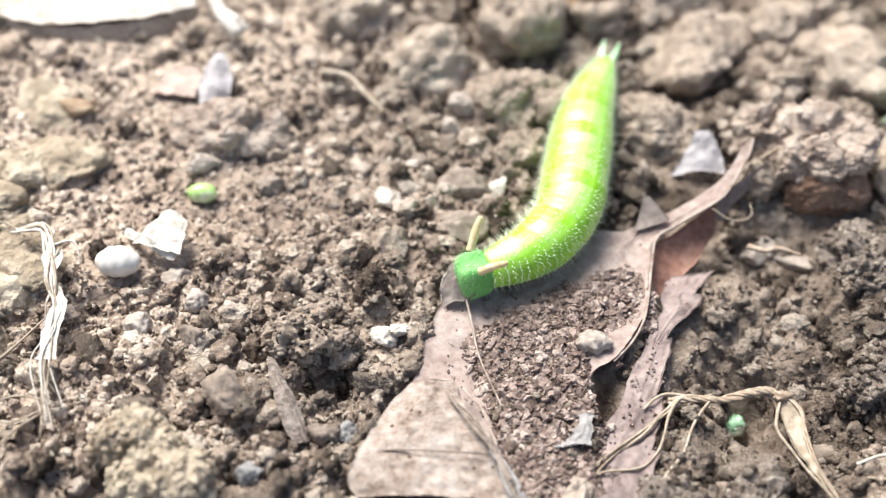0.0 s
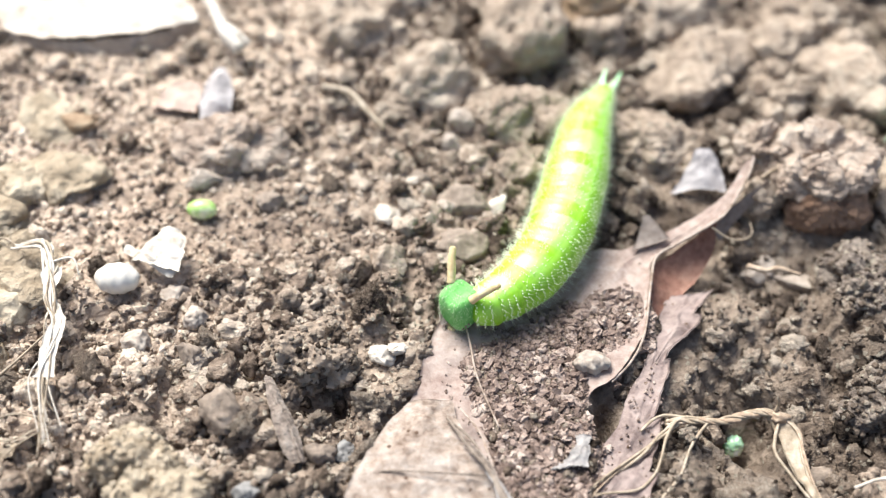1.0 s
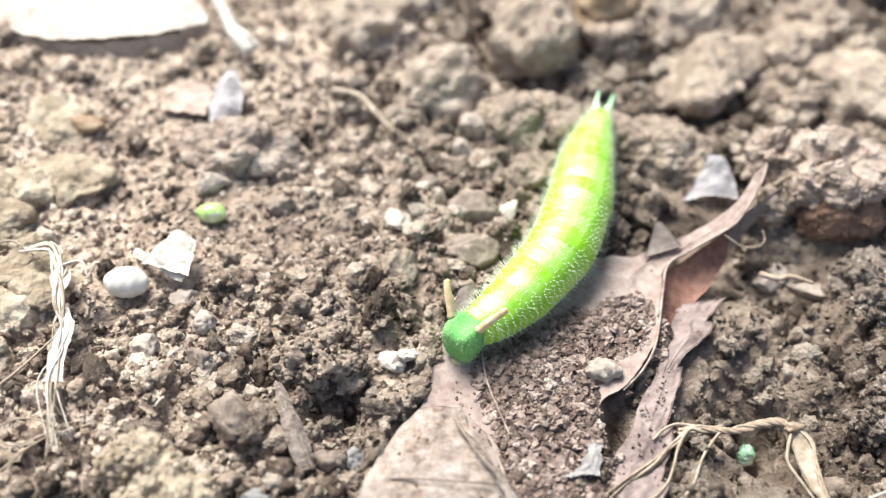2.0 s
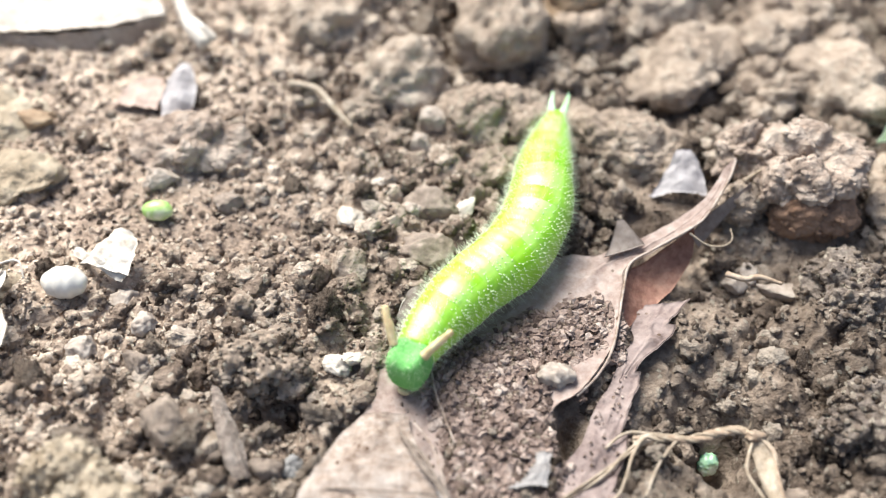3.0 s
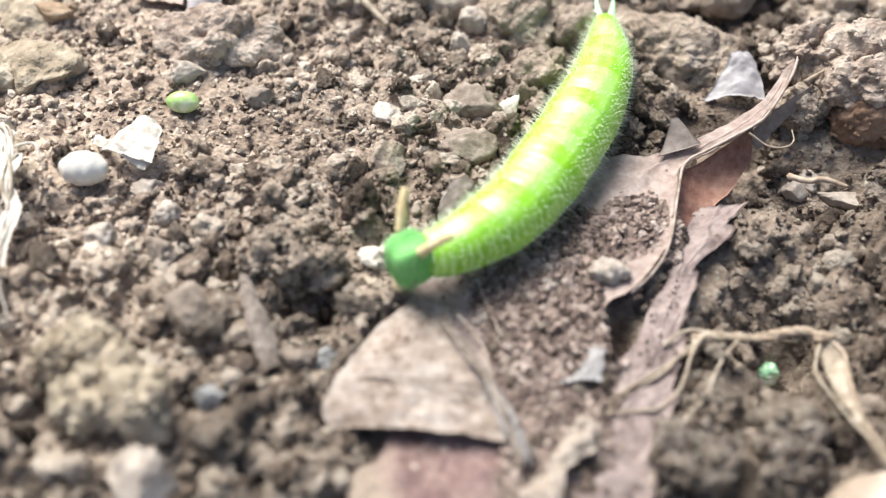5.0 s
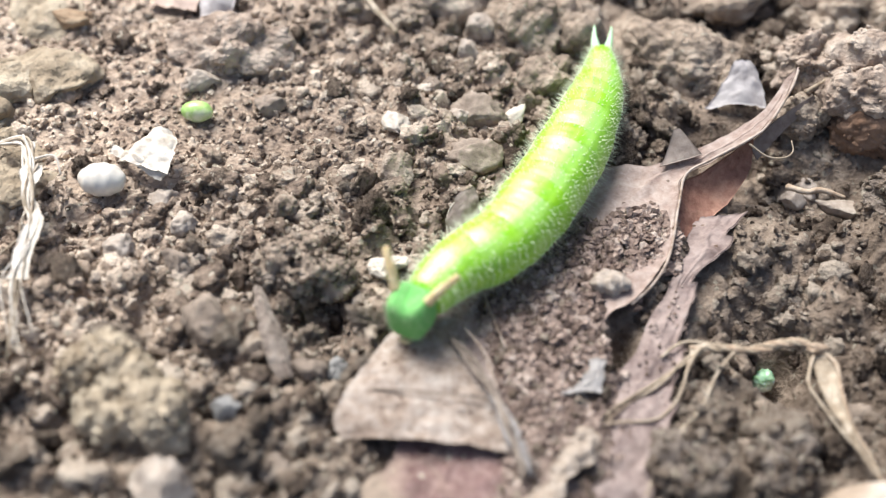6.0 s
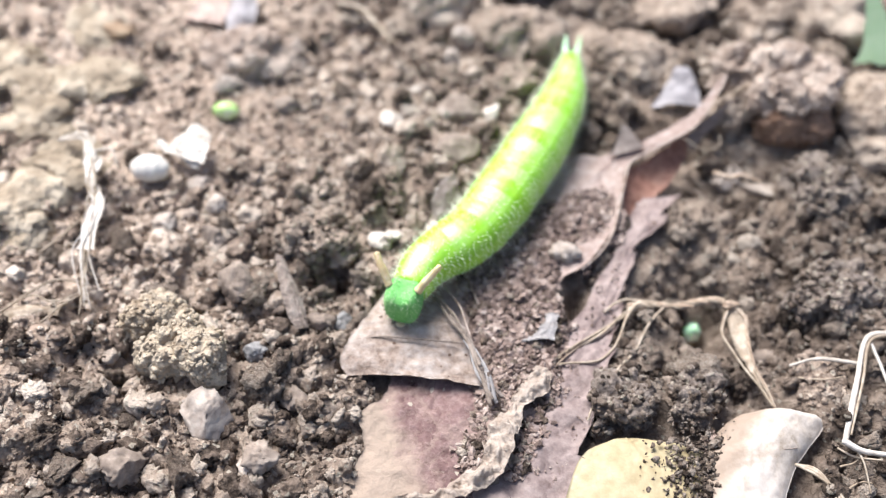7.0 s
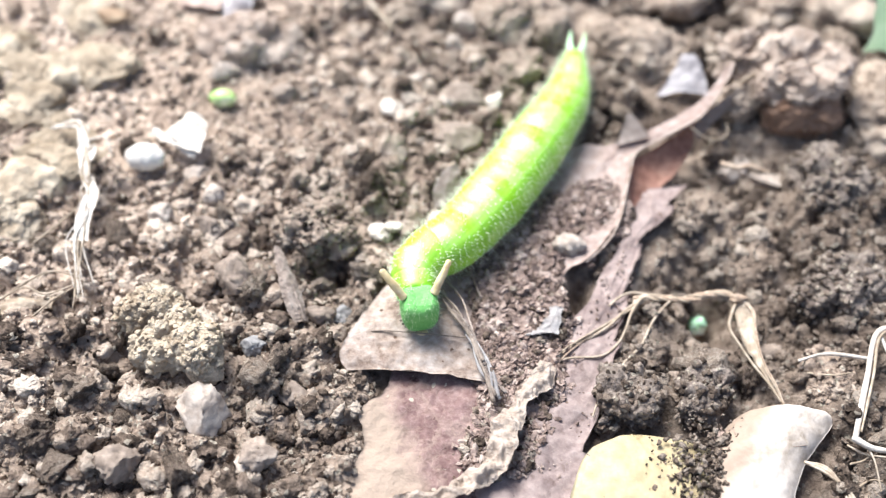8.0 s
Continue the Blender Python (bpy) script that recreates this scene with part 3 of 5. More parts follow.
def tube(points, r0, r1, n=24, sides=7, seed=1, wob=0.15, flat=1.0):
    """A tapered, slightly uneven strand along a curve."""
    c = spline(points, n)
    d = np.gradient(c, axis=0)
    d /= np.linalg.norm(d, axis=1)[:, None] + 1e-9
    up = np.array([0.13, 0.21, 0.97])
    a = np.cross(d, up)
    a /= np.linalg.norm(a, axis=1)[:, None] + 1e-9
    b = np.cross(a, d)
    th = np.linspace(0, 2 * np.pi, sides, endpoint=False)
    s = np.linspace(0, 1, n)
    r = r0 + (r1 - r0) * s
    r = r * (1 + wob * fbm(c * 6 + seed, 3, seed))
    v = c[:, None] + r[:, None, None] * (np.cos(th)[None, :, None] * a[:, None] + flat * np.sin(th)[None, :, None] * b[:, None])
    f = [[k * sides + j, k * sides + (j + 1) % sides, (k + 1) * sides + (j + 1) % sides, (k + 1) * sides + j] for k in range(n - 1) for j in range(sides)]
    v = np.vstack([v.reshape(-1, 3), c[:1] - d[:1] * r0 * 0.5, c[-1:] + d[-1:] * r1 * 0.5])
    m = n * sides
    caps = [[m, (j + 1) % sides, j] for j in range(sides)] + [[m + 1, m - sides + j, m - sides + (j + 1) % sides] for j in range(sides)]
    tri = []
    for q in f:
        tri += [[q[0], q[1], q[2]], [q[0], q[2], q[3]]]
    return v, np.array(tri + caps)


def sheet(left, right, nu=60, nv=30, belly=0.0, curl=0.0, jag=0.03, crumple=0.03, thick=0.012, seed=3, veins=0, vein_h=0.012, hook=0.0, ruffle=0.0, fold=0.0, notch=0.0):
    """A thin leaf blade lofted between two edge curves, with thickness, crumples, side veins and torn edges."""
    a, b = spline(left, nu), spline(right, nu)
    s = np.linspace(0, 1, nu)
    ea, eb = fbm(a * 4 + seed, 4, seed), fbm(b * 4 + seed, 4, seed + 1)
    if notch:                                   # saw-like tears along the second edge
        arc = np.concatenate([[0], np.cumsum(np.linalg.norm(np.diff(b, axis=0), axis=1))])
        eb = eb + notch / max(jag, 0.01) * (((arc / 0.62 + 0.35) % 1.0) ** 2 - 0.3)
    w = np.linspace(0, 1, nv)
    span = np.linalg.norm(b - a, axis=1)[:, None] + 1e-6
    u = w[None] * (1 - (jag * ea[:, None] + jag * eb[:, None]) / span) + jag * ea[:, None] / span
    g = a[:, None] * (1 - u[..., None]) + b[:, None] * u[..., None]
    flat = g.reshape(-1, 3)
    z = crumple * fbm(flat * np.array([1.6, 1.6, 0]) + seed, 4, seed + 4) + 0.3 * crumple * fbm(flat * np.array([7, 7, 0]), 3, seed + 5)
    z = z.reshape(nu, nv)
    z += belly * np.sin(np.pi * w)[None] * np.minimum(1, span / span.max())
    z += curl * np.clip((w - 0.82) / 0.18, 0, 1)[None] ** 2 + hook * np.clip((0.12 - w) / 0.12, 0, 1)[None] ** 2
    if ruffle:
        z += ruffle * fbm(flat * np.array([9, 9, 0]) + seed, 3, seed + 8).reshape(nu, nv)
    if fold:                                    # wrinkles that run across the blade
        sw = np.stack(np.meshgrid(s * 16, w * 2.2, indexing="ij") + [np.zeros((nu, nv))], -1).reshape(-1, 3)
        z += fold * fbm(sw, 3, seed + 9).reshape(nu, nv)
    if veins:
        ph = (s[:, None] * veins + np.abs(w[None] - 0.5) * 1.6) % 1.0
        z += vein_h * np.exp(-((ph - 0.5) / 0.05) ** 2) + 1.5 * vein_h * np.exp(-((w[None] - 0.5) / 0.025) ** 2)
    g[..., 2] += z
    n = np.cross(np.gradient(g, axis=0), np.gradient(g, axis=1))
    n /= np.linalg.norm(n, axis=2)[..., None] + 1e-9
    n *= np.sign(n[..., 2:3].mean())
    top, low = (g + n * thick / 2).reshape(-1, 3), (g - n * thick / 2).reshape(-1, 3)
    m = nu * nv
    i = np.arange(nu - 1)[:, None] * nv + np.arange(nv - 1)[None]
    q = np.stack([i, i + 1, i + nv + 1, i + nv], -1).reshape(-1, 4)
    rim = [k for k in range(nv)] + [k * nv + nv - 1 for k in range(1, nu)] + [(nu - 1) * nv + k for k in range(nv - 2, -1, -1)] + [k * nv for k in range(nu - 2, 0, -1)]
    rim = np.array(rim)
    nxt = np.roll(rim, -1)
    side = np.stack([rim, rim + m, nxt + m, nxt], -1)
    return np.vstack([top, low]), np.vstack([q[:, ::-1], q + m, side])


def on(x, y, up=0.0):
    """A place on the soil."""
    return (x, y, float(ground_height(np.array([x]), np.array([y]))[0]) + up)


# ---- ground ----
def grown(lo, hi, step, far):
    mid = np.arange(lo, hi + step / 2, step)
    out, d, e = [], step, 0.0
    while e < far:
        d *= 1.32
        e += d
        out.append(e)
    out = np.array(out)
    return np.concatenate([lo - out[::-1], mid, hi + out])


FAR = 3000


def build_ground():
    gx, gy = grown(-6.6, 6.8, 0.028, FAR), grown(2.5, 13.2, 0.028, FAR)
    x, y = np.meshgrid(gx, gy)
    z = ground_height(x.ravel(), y.ravel())
    nx, ny = len(gx), len(gy)
    i = np.arange(ny - 1)[:, None] * nx + np.arange(nx - 1)[None]
    f = np.stack([i, i + 1, i + nx + 1, i + nx], -1).reshape(-1, 4)
    return thing("ground", (np.stack([x.ravel(), y.ravel(), z], -1), f), soil, label="bare crumbly brown garden soil with small hollows", category="soil", kind="structure")


build_ground()


# ---- soil crumbs ----
def joined(kinds, at, radius, rng):
    """Many lumps as one mesh: kinds are templates, one picked for each place."""
    vs, fs, base = [], [], 0
    pick = rng.integers(0, len(kinds), len(at))
    for k, (v, f) in enumerate(kinds):
        m = np.where(pick == k)[0]
        n = len(m)
        if not n:
            continue
        a = rng.normal(size=(n, 4))
        a /= np.linalg.norm(a, axis=1)[:, None]
        w, x, y, z = a.T
        rot = np.stack([1 - 2 * (y * y + z * z), 2 * (x * y - z * w), 2 * (x * z + y * w), 2 * (x * y + z * w), 1 - 2 * (x * x + z * z), 2 * (y * z - x * w),
                        2 * (x * z - y * w), 2 * (y * z + x * w), 1 - 2 * (x * x + y * y)], -1).reshape(n, 3, 3)
        p = np.einsum("nij,vj->nvi", rot, v) * radius[m][:, None, None]
        p[..., 2] *= 0.85
        p += at[m][:, None]
        vs.append(p.reshape(-1, 3))
        fs.append((f[None] + (base + np.arange(n) * len(v))[:, None, None]).reshape(-1, 3))
        base += n * len(v)
    return np.vstack(vs), np.vstack(fs)


def scatter(n, lo, hi, power, rng, area=(-6.2, 6.4, 2.7, 12.6), keep_leaf=True):
    x, y = rng.uniform(area[0], area[1], n), rng.uniform(area[2], area[3], n)
    r = lo * (hi / lo) ** (rng.random(n) ** power)
    p = np.stack([x, y, 0 * x], -1)
    thick = 0.5 + 0.8 * fbm(p * 0.9, 3, 55)
    crust = crusted(x, y)
    ok = rng.random(n) < np.clip(0.75 + 0.5 * thick - np.where(r > 0.05, 0.95, 0.4) * crust, 0.06, 1)
    if keep_leaf:
        ok &= ~((bed(x, y, LEAF_BED) > np.where(r < 0.07, 0.7, 0.2)) & (bed(x, y, SOIL_ON_LEAF) < 0.5)) & (bed(x, y, YELLOW_BED) < 0.1)
        ok &= ~((bed(x, y, SOIL_ON_LEAF) > 0.05) & (r > np.where(y < 5.5, 0.07, 0.035)))
    ok &= near_line(x, y, (1.2, 7.3), (1.75, 9.6)) > 0.2
    ok &= (padded(x, y) < 0.4) | (r < 0.04)
    ok &= (x < 2.3) | (rng.random(n) < 0.45)
    ok &= (near_line(x, y, (-0.1, 4.4), (-0.2, 2.8)) > 0.75) | (r < 0.09)
    ok &= np.hypot((x - 2.9) / 0.3, (y - 5.5) / 0.46) > 1
    ok &= np.hypot((x - 1.57) / 0.16, (y - 5.62) / 0.34) > 1
    x, y, r = x[ok], y[ok], r[ok]
    return np.stack([x, y, ground_height(x, y) + 0.16 * r], -1), r


def build_crumbs():
    rng = np.random.default_rng(11)
    small, mid, big = [lump(1, k, 1.0, 0.0, (1.25, 1.0, 0.8)) for k in range(30)], [lump(3, 40 + k, 0.75, 0.36, (1.2, 1.0, 0.85), 0.2, 4) for k in range(34)], [lump(4, 80 + k, 0.8, 0.36, (1.2, 1.0, 0.85), 0.24, 6) for k in range(16)]
    at, r = scatter(46000, 0.014, 0.045, 1.2, rng)
    thing("soil_grains", joined(small, at, r, rng), crumb_soil, label="fine loose brown soil grains", category="soil grains", kind="stuff", smooth=False)
    at, r = scatter(8200, 0.042, 0.125, 1.4, rng)
    thing("soil_crumbs", joined(mid, at, r, rng), crumb_soil, label="rounded grey-brown soil crumbs lying loose", category="soil crumbs", kind="stuff")
    at, r = scatter(330, 0.1, 0.22, 1.8, rng)
    meshes = [mesh("soil_lump", v, f, lump_soil) for v, f in big]
    for k, (p, q) in enumerate(zip(at, r)):
        ob = new("soil_lump", meshes[k % len(meshes)])
        ob.matrix_basis = Matrix.LocRotScale(Vector(p) * CM, Euler(rng.uniform(0, 6.28, 3)), (q, q, q * 0.9))
        tagged(ob, "rough brown lump of dry soil among the crumbs", "soil lump", "soil lumps")
    n = 17000                                     # grit spilled on the dead leaf
    x, y = rng.uniform(0.1, 2.1, n), rng.uniform(3.6, 7.0, n)
    top = bed(x, y, SOIL_ON_LEAF)
    ok = rng.random(n) < np.where(top > 0.3, 1.0, 0.07 + 0.5 * top)
    ok &= ((bed(x, y, LEAF_BED) > 0.5) | (top > 0.25)) & (np.hypot((x - 1.57) / 0.16, (y - 5.62) / 0.34) > 1)
    x, y, top = x[ok], y[ok], top[ok]
    r = 0.009 * (np.where(top > 0.3, 6.2, 2.2) ** (rng.random(len(x)) ** 2.4))
    z = np.maximum(ground_height(x, y), lie(x, y) + 0.05) + 0.15 * r
    thing("leaf_grit", joined([lump(2, 60 + k, 1.1, 0.5, (1.3, 1.0, 0.75), cuts=6) for k in range(18)], np.stack([x, y, z], -1), r, rng), grit_soil, label="fine reddish brown grit spilled over the dead leaf", category="soil grit", kind="stuff", smooth=False)


build_crumbs()


# ---- clods and stones ----
CRUMB_KINDS = [lump(2, 600 + k, 0.7, 0.35, (1.2, 1.0, 0.85), 0.2, 4) for k in range(12)]


def crumbs_on(ob, v, n, lo, hi, material, seed, label="loose crumbs stuck to the clod"):
    """Small crumbs stuck all over the upper faces of a clod."""
    rng = np.random.default_rng(seed)
    up = np.where(v[:, 2] > np.quantile(v[:, 2], 0.35))[0]
    at = v[rng.choice(up, n)]
    return part("crumb_crust", joined(CRUMB_KINDS, at, lo * (hi / lo) ** (rng.random(n) ** 1.6), rng), material, ob, label)


def clod(name, x, y, size, material, seed, label, category="soil clod", sink=0.35, level=5, group="soil clods", turn=0.0):
    v, f = aggregate(level, seed, size, 0.6 if material in (clod_tan, clod_dark) or label.startswith("porous") else 0.3)
    c, s = math.cos(turn), math.sin(turn)
    v = v @ np.array([[c, s, 0], [-s, c, 0], [0, 0, 1]])
    ob = thing(name, (v, f), material, (x, y, lie(x, y) + size[2] * (1 - 2 * sink)), label, category, group)
    if y < 8:
        crumbs_on(ob, v, int(900 * size[0]), 0.012, 0.05, crumb_soil if material in (clod_brown, clod_dark) else material, seed)
    return ob


CLODS = [
    (-2.15, 8.62, (0.62, 0.34, 0.26), dust_cap, "flat tan-brown clod pressed into the crust"),
    (0.95, 10.6, (0.58, 0.5, 0.5), clod_brown, "large dark brown rounded soil clod"),
    (-0.05, 9.85, (0.5, 0.42, 0.34), clod_brown, "rough grey-brown clod of dry soil"),
    (0.72, 9.3, (0.44, 0.38, 0.3), clod_brown, "rough grey-brown clod of dry soil"),
    (4.2, 10.8, (0.5, 0.42, 0.34), clod_brown, "rough grey-brown clod of dry soil"),
    (4.75, 10.1, (0.75, 0.5, 0.4), clod_brown, "rough grey-brown clod of dry soil"),
    (3.1, 10.3, (0.78, 0.45, 0.25), clod_brown, "broad low clod of dry soil"),
    (2.35, 9.05, (0.6, 0.42, 0.2), clod_brown, "broad low clod of dry soil"),
    (2.9, 11.5, (0.7, 0.5, 0.4), clod_brown, "broad low clod of dry soil"),
    (-1.1, 10.7, (0.5, 0.4, 0.32), clod_brown, "rough grey-brown clod of dry soil"),
    (-0.4, 11.6, (0.7, 0.5, 0.4), clod_brown, "broad low clod of dry soil"),
    (-1.12, 6.08, (0.36, 0.28, 0.16), clod_brown, "porous dark brown clod of soil"),
    (4.3, 7.2, (0.4, 0.32, 0.2), clod_dark, "rough brown clod of dry soil"),
    (4.2, 5.9, (0.4, 0.34, 0.2), clod_dark, "rough brown clod of dry soil"),
    (2.0, 4.42, (0.38, 0.2, 0.17), clod_dark, "dark coarse clod beside the yellow leaf"),
    (2.72, 4.5, (0.28, 0.2, 0.16), clod_dark, "dark coarse clod beside the yellow leaf"),
    (3.9, 4.78, (0.3, 0.24, 0.12), lump_soil, "low pale clod of dry soil"),
    (5.3, 8.2, (0.6, 0.6, 0.4), clod_brown, "rough brown clod of dry soil"),
]
for k, (x, y, size, m, label) in enumerate(CLODS):
    clod("soil_clod", x, y, size, m, 200 + k, label, sink=0.42, turn=k * 1.7 if k < 13 else 0.3 * k, level=6 if y < 9.4 else 5)


def lobed_clod(at, label, lobes):
    """A clod of several lobes grown together: each lobe is (name, offset, size, turn, knob, seed, material, label)."""
    ob = group_thing("soil_clod", at, label, "soil clod", "soil clods")
    for name, off, size, turn, knob, seed, m, tag in lobes:
        v, f = aggregate(6, seed, size, knob)
        c, s = math.cos(turn), math.sin(turn)
        v = v @ np.array([[c, s, 0], [-s, c, 0], [0, 0, 1]]) + np.array(off)
        crumbs_on(part(name, (v, f), m, ob, tag), v, 420 if m is clod_tan else 110, 0.012, 0.045, m, seed)
    return ob


lobed_clod((-2.2, 4.66, -0.02), "pale ochre crumbling clod with dark pores, standing proud of the soil", [
    ("upper_lobe", (-0.2, 0.2, 0.16), (0.36, 0.17, 0.2), -0.25, 0.3, 261, clod_tan, "flat-topped pale lobe"),
    ("lower_lobe", (0.18, -0.14, 0.12), (0.31, 0.22, 0.22), -0.6, 0.3, 262, clod_tan, "crumbling lower lobe"),
    ("broken_edge", (-0.12, -0.02, 0.06), (0.22, 0.16, 0.17), 0.4, 0.5, 263, crust_pale, "darker broken edge")])
lobed_clod((3.9, 8.3, 0.0), "large clod with a pale dusty top and a red-brown underside", [
    ("dusty_cap", (0.1, 0.08, 0.42), (0.46, 0.42, 0.3), 0.2, 0.4, 271, dust_cap, "pale dusty top"),
    ("side_lobe", (-0.42, 0.34, 0.34), (0.27, 0.27, 0.27), 0.6, 0.4, 272, dust_cap, "tan rounded side lobe"),
    ("base", (0.14, -0.2, 0.06), (0.34, 0.26, 0.26), 0.0, 0.25, 273, clod_red, "darker red-brown underside"),
    ("foot_lump", (-0.5, -0.12, 0.08), (0.2, 0.17, 0.15), 0.0, 0.3, 274, clod_brown, "pinkish brown lump at the foot")])


def far_clods():
    rng = np.random.default_rng(31)
    shapes = [mesh("soil_clod", *aggregate(5, 500 + k, (0.26, 0.23, 0.18)), clod_brown) for k in range(8)]
    n = 0
    while n < 70:
        x, y = rng.uniform(-5.5, 6.2), rng.uniform(8.6, 12.8)
        if near_line(np.array([x]), np.array([y]), (1.3, 7.3), (1.95, 10.0))[0] < 0.45 or (x < -1.2 and y < 9.9) or math.hypot(x - 3.9, y - 8.3) < 0.75:
            continue
        ob = new("soil_clod", shapes[n % 8])
        k = rng.uniform(0.5, 1.3) * (0.65 if x < 0.6 else 1.0)
        ob.matrix_basis = Matrix.LocRotScale(Vector(on(x, y, 0.03)) * CM, Euler((rng.uniform(-0.4, 0.4), rng.uniform(-0.4, 0.4), rng.uniform(0, 6.28))), (k, k, k))
        tagged(ob, "grey-brown knobbly clod of dry soil", "soil clod", "soil clods")
        n += 1


far_clods()


def crust_pieces():
    rng = np.random.default_rng(14)
    shapes = [mesh("crust_piece", *aggregate(5, 700 + k, (0.42, 0.34, 0.12)), crust_pale) for k in range(8)]
    for k in range(22):
        x, y = rng.uniform(-5.3, -3.75), rng.uniform(5.9, 9.0)
        ob = new("crust_piece", shapes[k % 8])
        q = rng.uniform(0.55, 1.15)
        ob.matrix_basis = Matrix.LocRotScale(Vector(on(x, y, 0.0)) * CM, Euler((rng.uniform(-0.12, 0.12), rng.uniform(-0.12, 0.12), rng.uniform(0, 6.28))), (q, q, q))
        tagged(ob, "flat yellowish piece of dry soil crust", "soil crust", "crust pieces")


crust_pieces()

STONES = [
    (0.31, 9.19, (0.2, 0.15, 0.14), stone_pale, "pale rounded pebble in the soil"), (0.17, 8.84, (0.13, 0.13, 0.11), stone_pale, "small white pebble in the soil"),
    (-2.7, 6.18, (0.12, 0.12, 0.11), stone_pale, "small round cream pebble"), (-2.23, 6.47, (0.12, 0.11, 0.1), stone_pale, "cream pebble in the soil"),
    (-2.16, 6.02, (0.13, 0.12, 0.1), stone_grey, "pale grey pebble in the soil"), (-1.75, 5.37, (0.2, 0.2, 0.17), stone_grey, "grey weathered stone in the soil"),
    (-1.83, 4.02, (0.22, 0.24, 0.2), stone_pale, "large pale tan weathered stone"), (-1.5, 4.66, (0.1, 0.1, 0.09), stone_blue, "small bluish pebble in the soil"),
    (1.46, 6.08, (0.135, 0.11, 0.1), stone_pale, "cream pebble lying on the dead leaf"), (1.83, 11.2, (0.4, 0.32, 0.3), stone_ochre, "orange-brown rounded stone on the soil"),
    (-3.85, 8.95, (0.2, 0.12, 0.1), stone_ochre, "orange-brown flat pebble on the soil"), (0.3, 8.0, (0.22, 0.17, 0.14), stone_grey, "tan pebble in the soil"),
    (0.33, 7.4, (0.27, 0.18, 0.15), stone_grey, "pale grey angular stone on the soil"), (-0.43, 7.16, (0.17, 0.17, 0.18), clod_brown, "knobbly brown pebble of soil"),
    (-0.95, 5.1, (0.12, 0.1, 0.09), stone_grey, "grey pebble beside the splinter"), (-0.75, 5.2, (0.1, 0.1, 0.08), stone_blue, "bluish grey pebble in soil"),
    (-0.35, 5.05, (0.14, 0.13, 0.11), stone_grey, "dark grey pebble in soil"), (0.1, 7.95, (0.1, 0.09, 0.08), stone_pale, "small pale pebble in soil"),
    (-0.15, 8.35, (0.11, 0.1, 0.08), stone_grey, "grey pebble in the soil"), (-1.7, 7.95, (0.15, 0.13, 0.11), stone_grey, "grey pebble in the soil"),
    (-2.4, 8.2, (0.16, 0.13, 0.11), stone_pale, "pale pebble in the soil"), (-1.9, 4.6, (0.1, 0.09, 0.08), stone_pale, "small white pebble in the soil"),
    (-1.1, 4.3, (0.14, 0.13, 0.1), stone_grey, "grey pebble in the soil"), (-1.3, 3.6, (0.13, 0.13, 0.1), stone_grey, "grey pebble in the soil"),
    (-2.5, 3.5, (0.2, 0.18, 0.14), stone_grey, "grey stone in the soil"), (-3.2, 4.2, (0.16, 0.16, 0.12), stone_grey, "grey pebble in the soil"),
    (-2.45, 6.72, (0.12, 0.1, 0.08), stone_pale, "cream pebble in the soil"), (1.05, 5.55, (0.07, 0.06, 0.05), stone_pale, "small pale pebble on the dead leaf"),
    (2.62, 4.68, (0.2, 0.13, 0.1), stone_grey, "smooth oval grey-tan pebble in the soil"), (3.45, 5.2, (0.16, 0.14, 0.11), stone_grey, "grey pebble in the soil"),
]
for k, (x, y, size, m, label) in enumerate(STONES):
    v, f = lump(4, 300 + k, 0.5, 0.16, tuple(1.15 * q for q in size), 0.1, 6)
    at = on(x, y, size[2] * 0.45) if label.find("on the dead leaf") < 0 else (x, y, lie(x, y) + 0.07 + size[2] * 0.5)
    thing("pebble", (v, f), m, at, label, "pebble", "pebbles")


# ---- chips, flakes, shell, seed, bead ----
def chip(name, x, y, w, d, h, material, seed, label, category, up=0.05, tilt=(0, 0, 0)):
    """A thin angular flake with a broken outline."""
    v, f = lump(4, seed, 0.6, 0.2, (w / 1.6, d / 1.6, h), 0.14, 12)
    ob = thing(name, (v, f), material, on(x, y, up), label, category)
    ob.rotation_euler = [radians(a) for a in tilt]
    return ob


chip("bark_flake", -0.5, 7.8, 0.28, 0.26, 0.06, fibre_white, 5, "white angular flake lying on the soil", "flake", 0.06, (18, 14, 20))
chip("bark_flake", 0.62, 7.97, 0.3, 0.16, 0.08, fibre_white, 6, "narrow white flake tilted on the soil", "flake", 0.06, (10, -24, 30))
chip("bark_flake", -0.47, 6.12, 0.24, 0.17, 0.07, fibre_white, 7, "broken white flake on the soil", "flake", 0.06, (20, 10, -20))
chip("bark_flake", -0.31, 6.17, 0.22, 0.14, 0.07, fibre_white, 8, "broken white flake on the soil", "flake", 0.08, (-10, 18, 40))
chip("bark_flake", -0.2, 8.3, 0.16, 0.14, 0.05, fibre_white, 12, "small white flake on the soil", "flake", 0.06, (12, -14, 10))


def build_shell():
    """A small snail shell: a whorled oval body with its lip."""
    at = on(-2.97, 6.78, 0.17)
    sh = group_thing("snail_shell", at, "small cream oval snail shell lying on the soil", "snail shell")
    v, f = ICO[4]
    v = v * np.array([0.21, 0.155, 0.145])
    th = np.arctan2(v[:, 2], v[:, 1])
    v = v * (1 + 0.025 * np.sin(5 * v[:, 0] / 0.08 + th))[:, None]
    part("whorl", (v, f), shell_white, sh)
    part("lip", tube([(0.11, -0.08, 0), (0.16, -0.03, 0.05), (0.16, 0.03, 0.05), (0.12, 0.08, 0)], 0.015, 0.018, 16), stone_pale, sh, "cream lip")


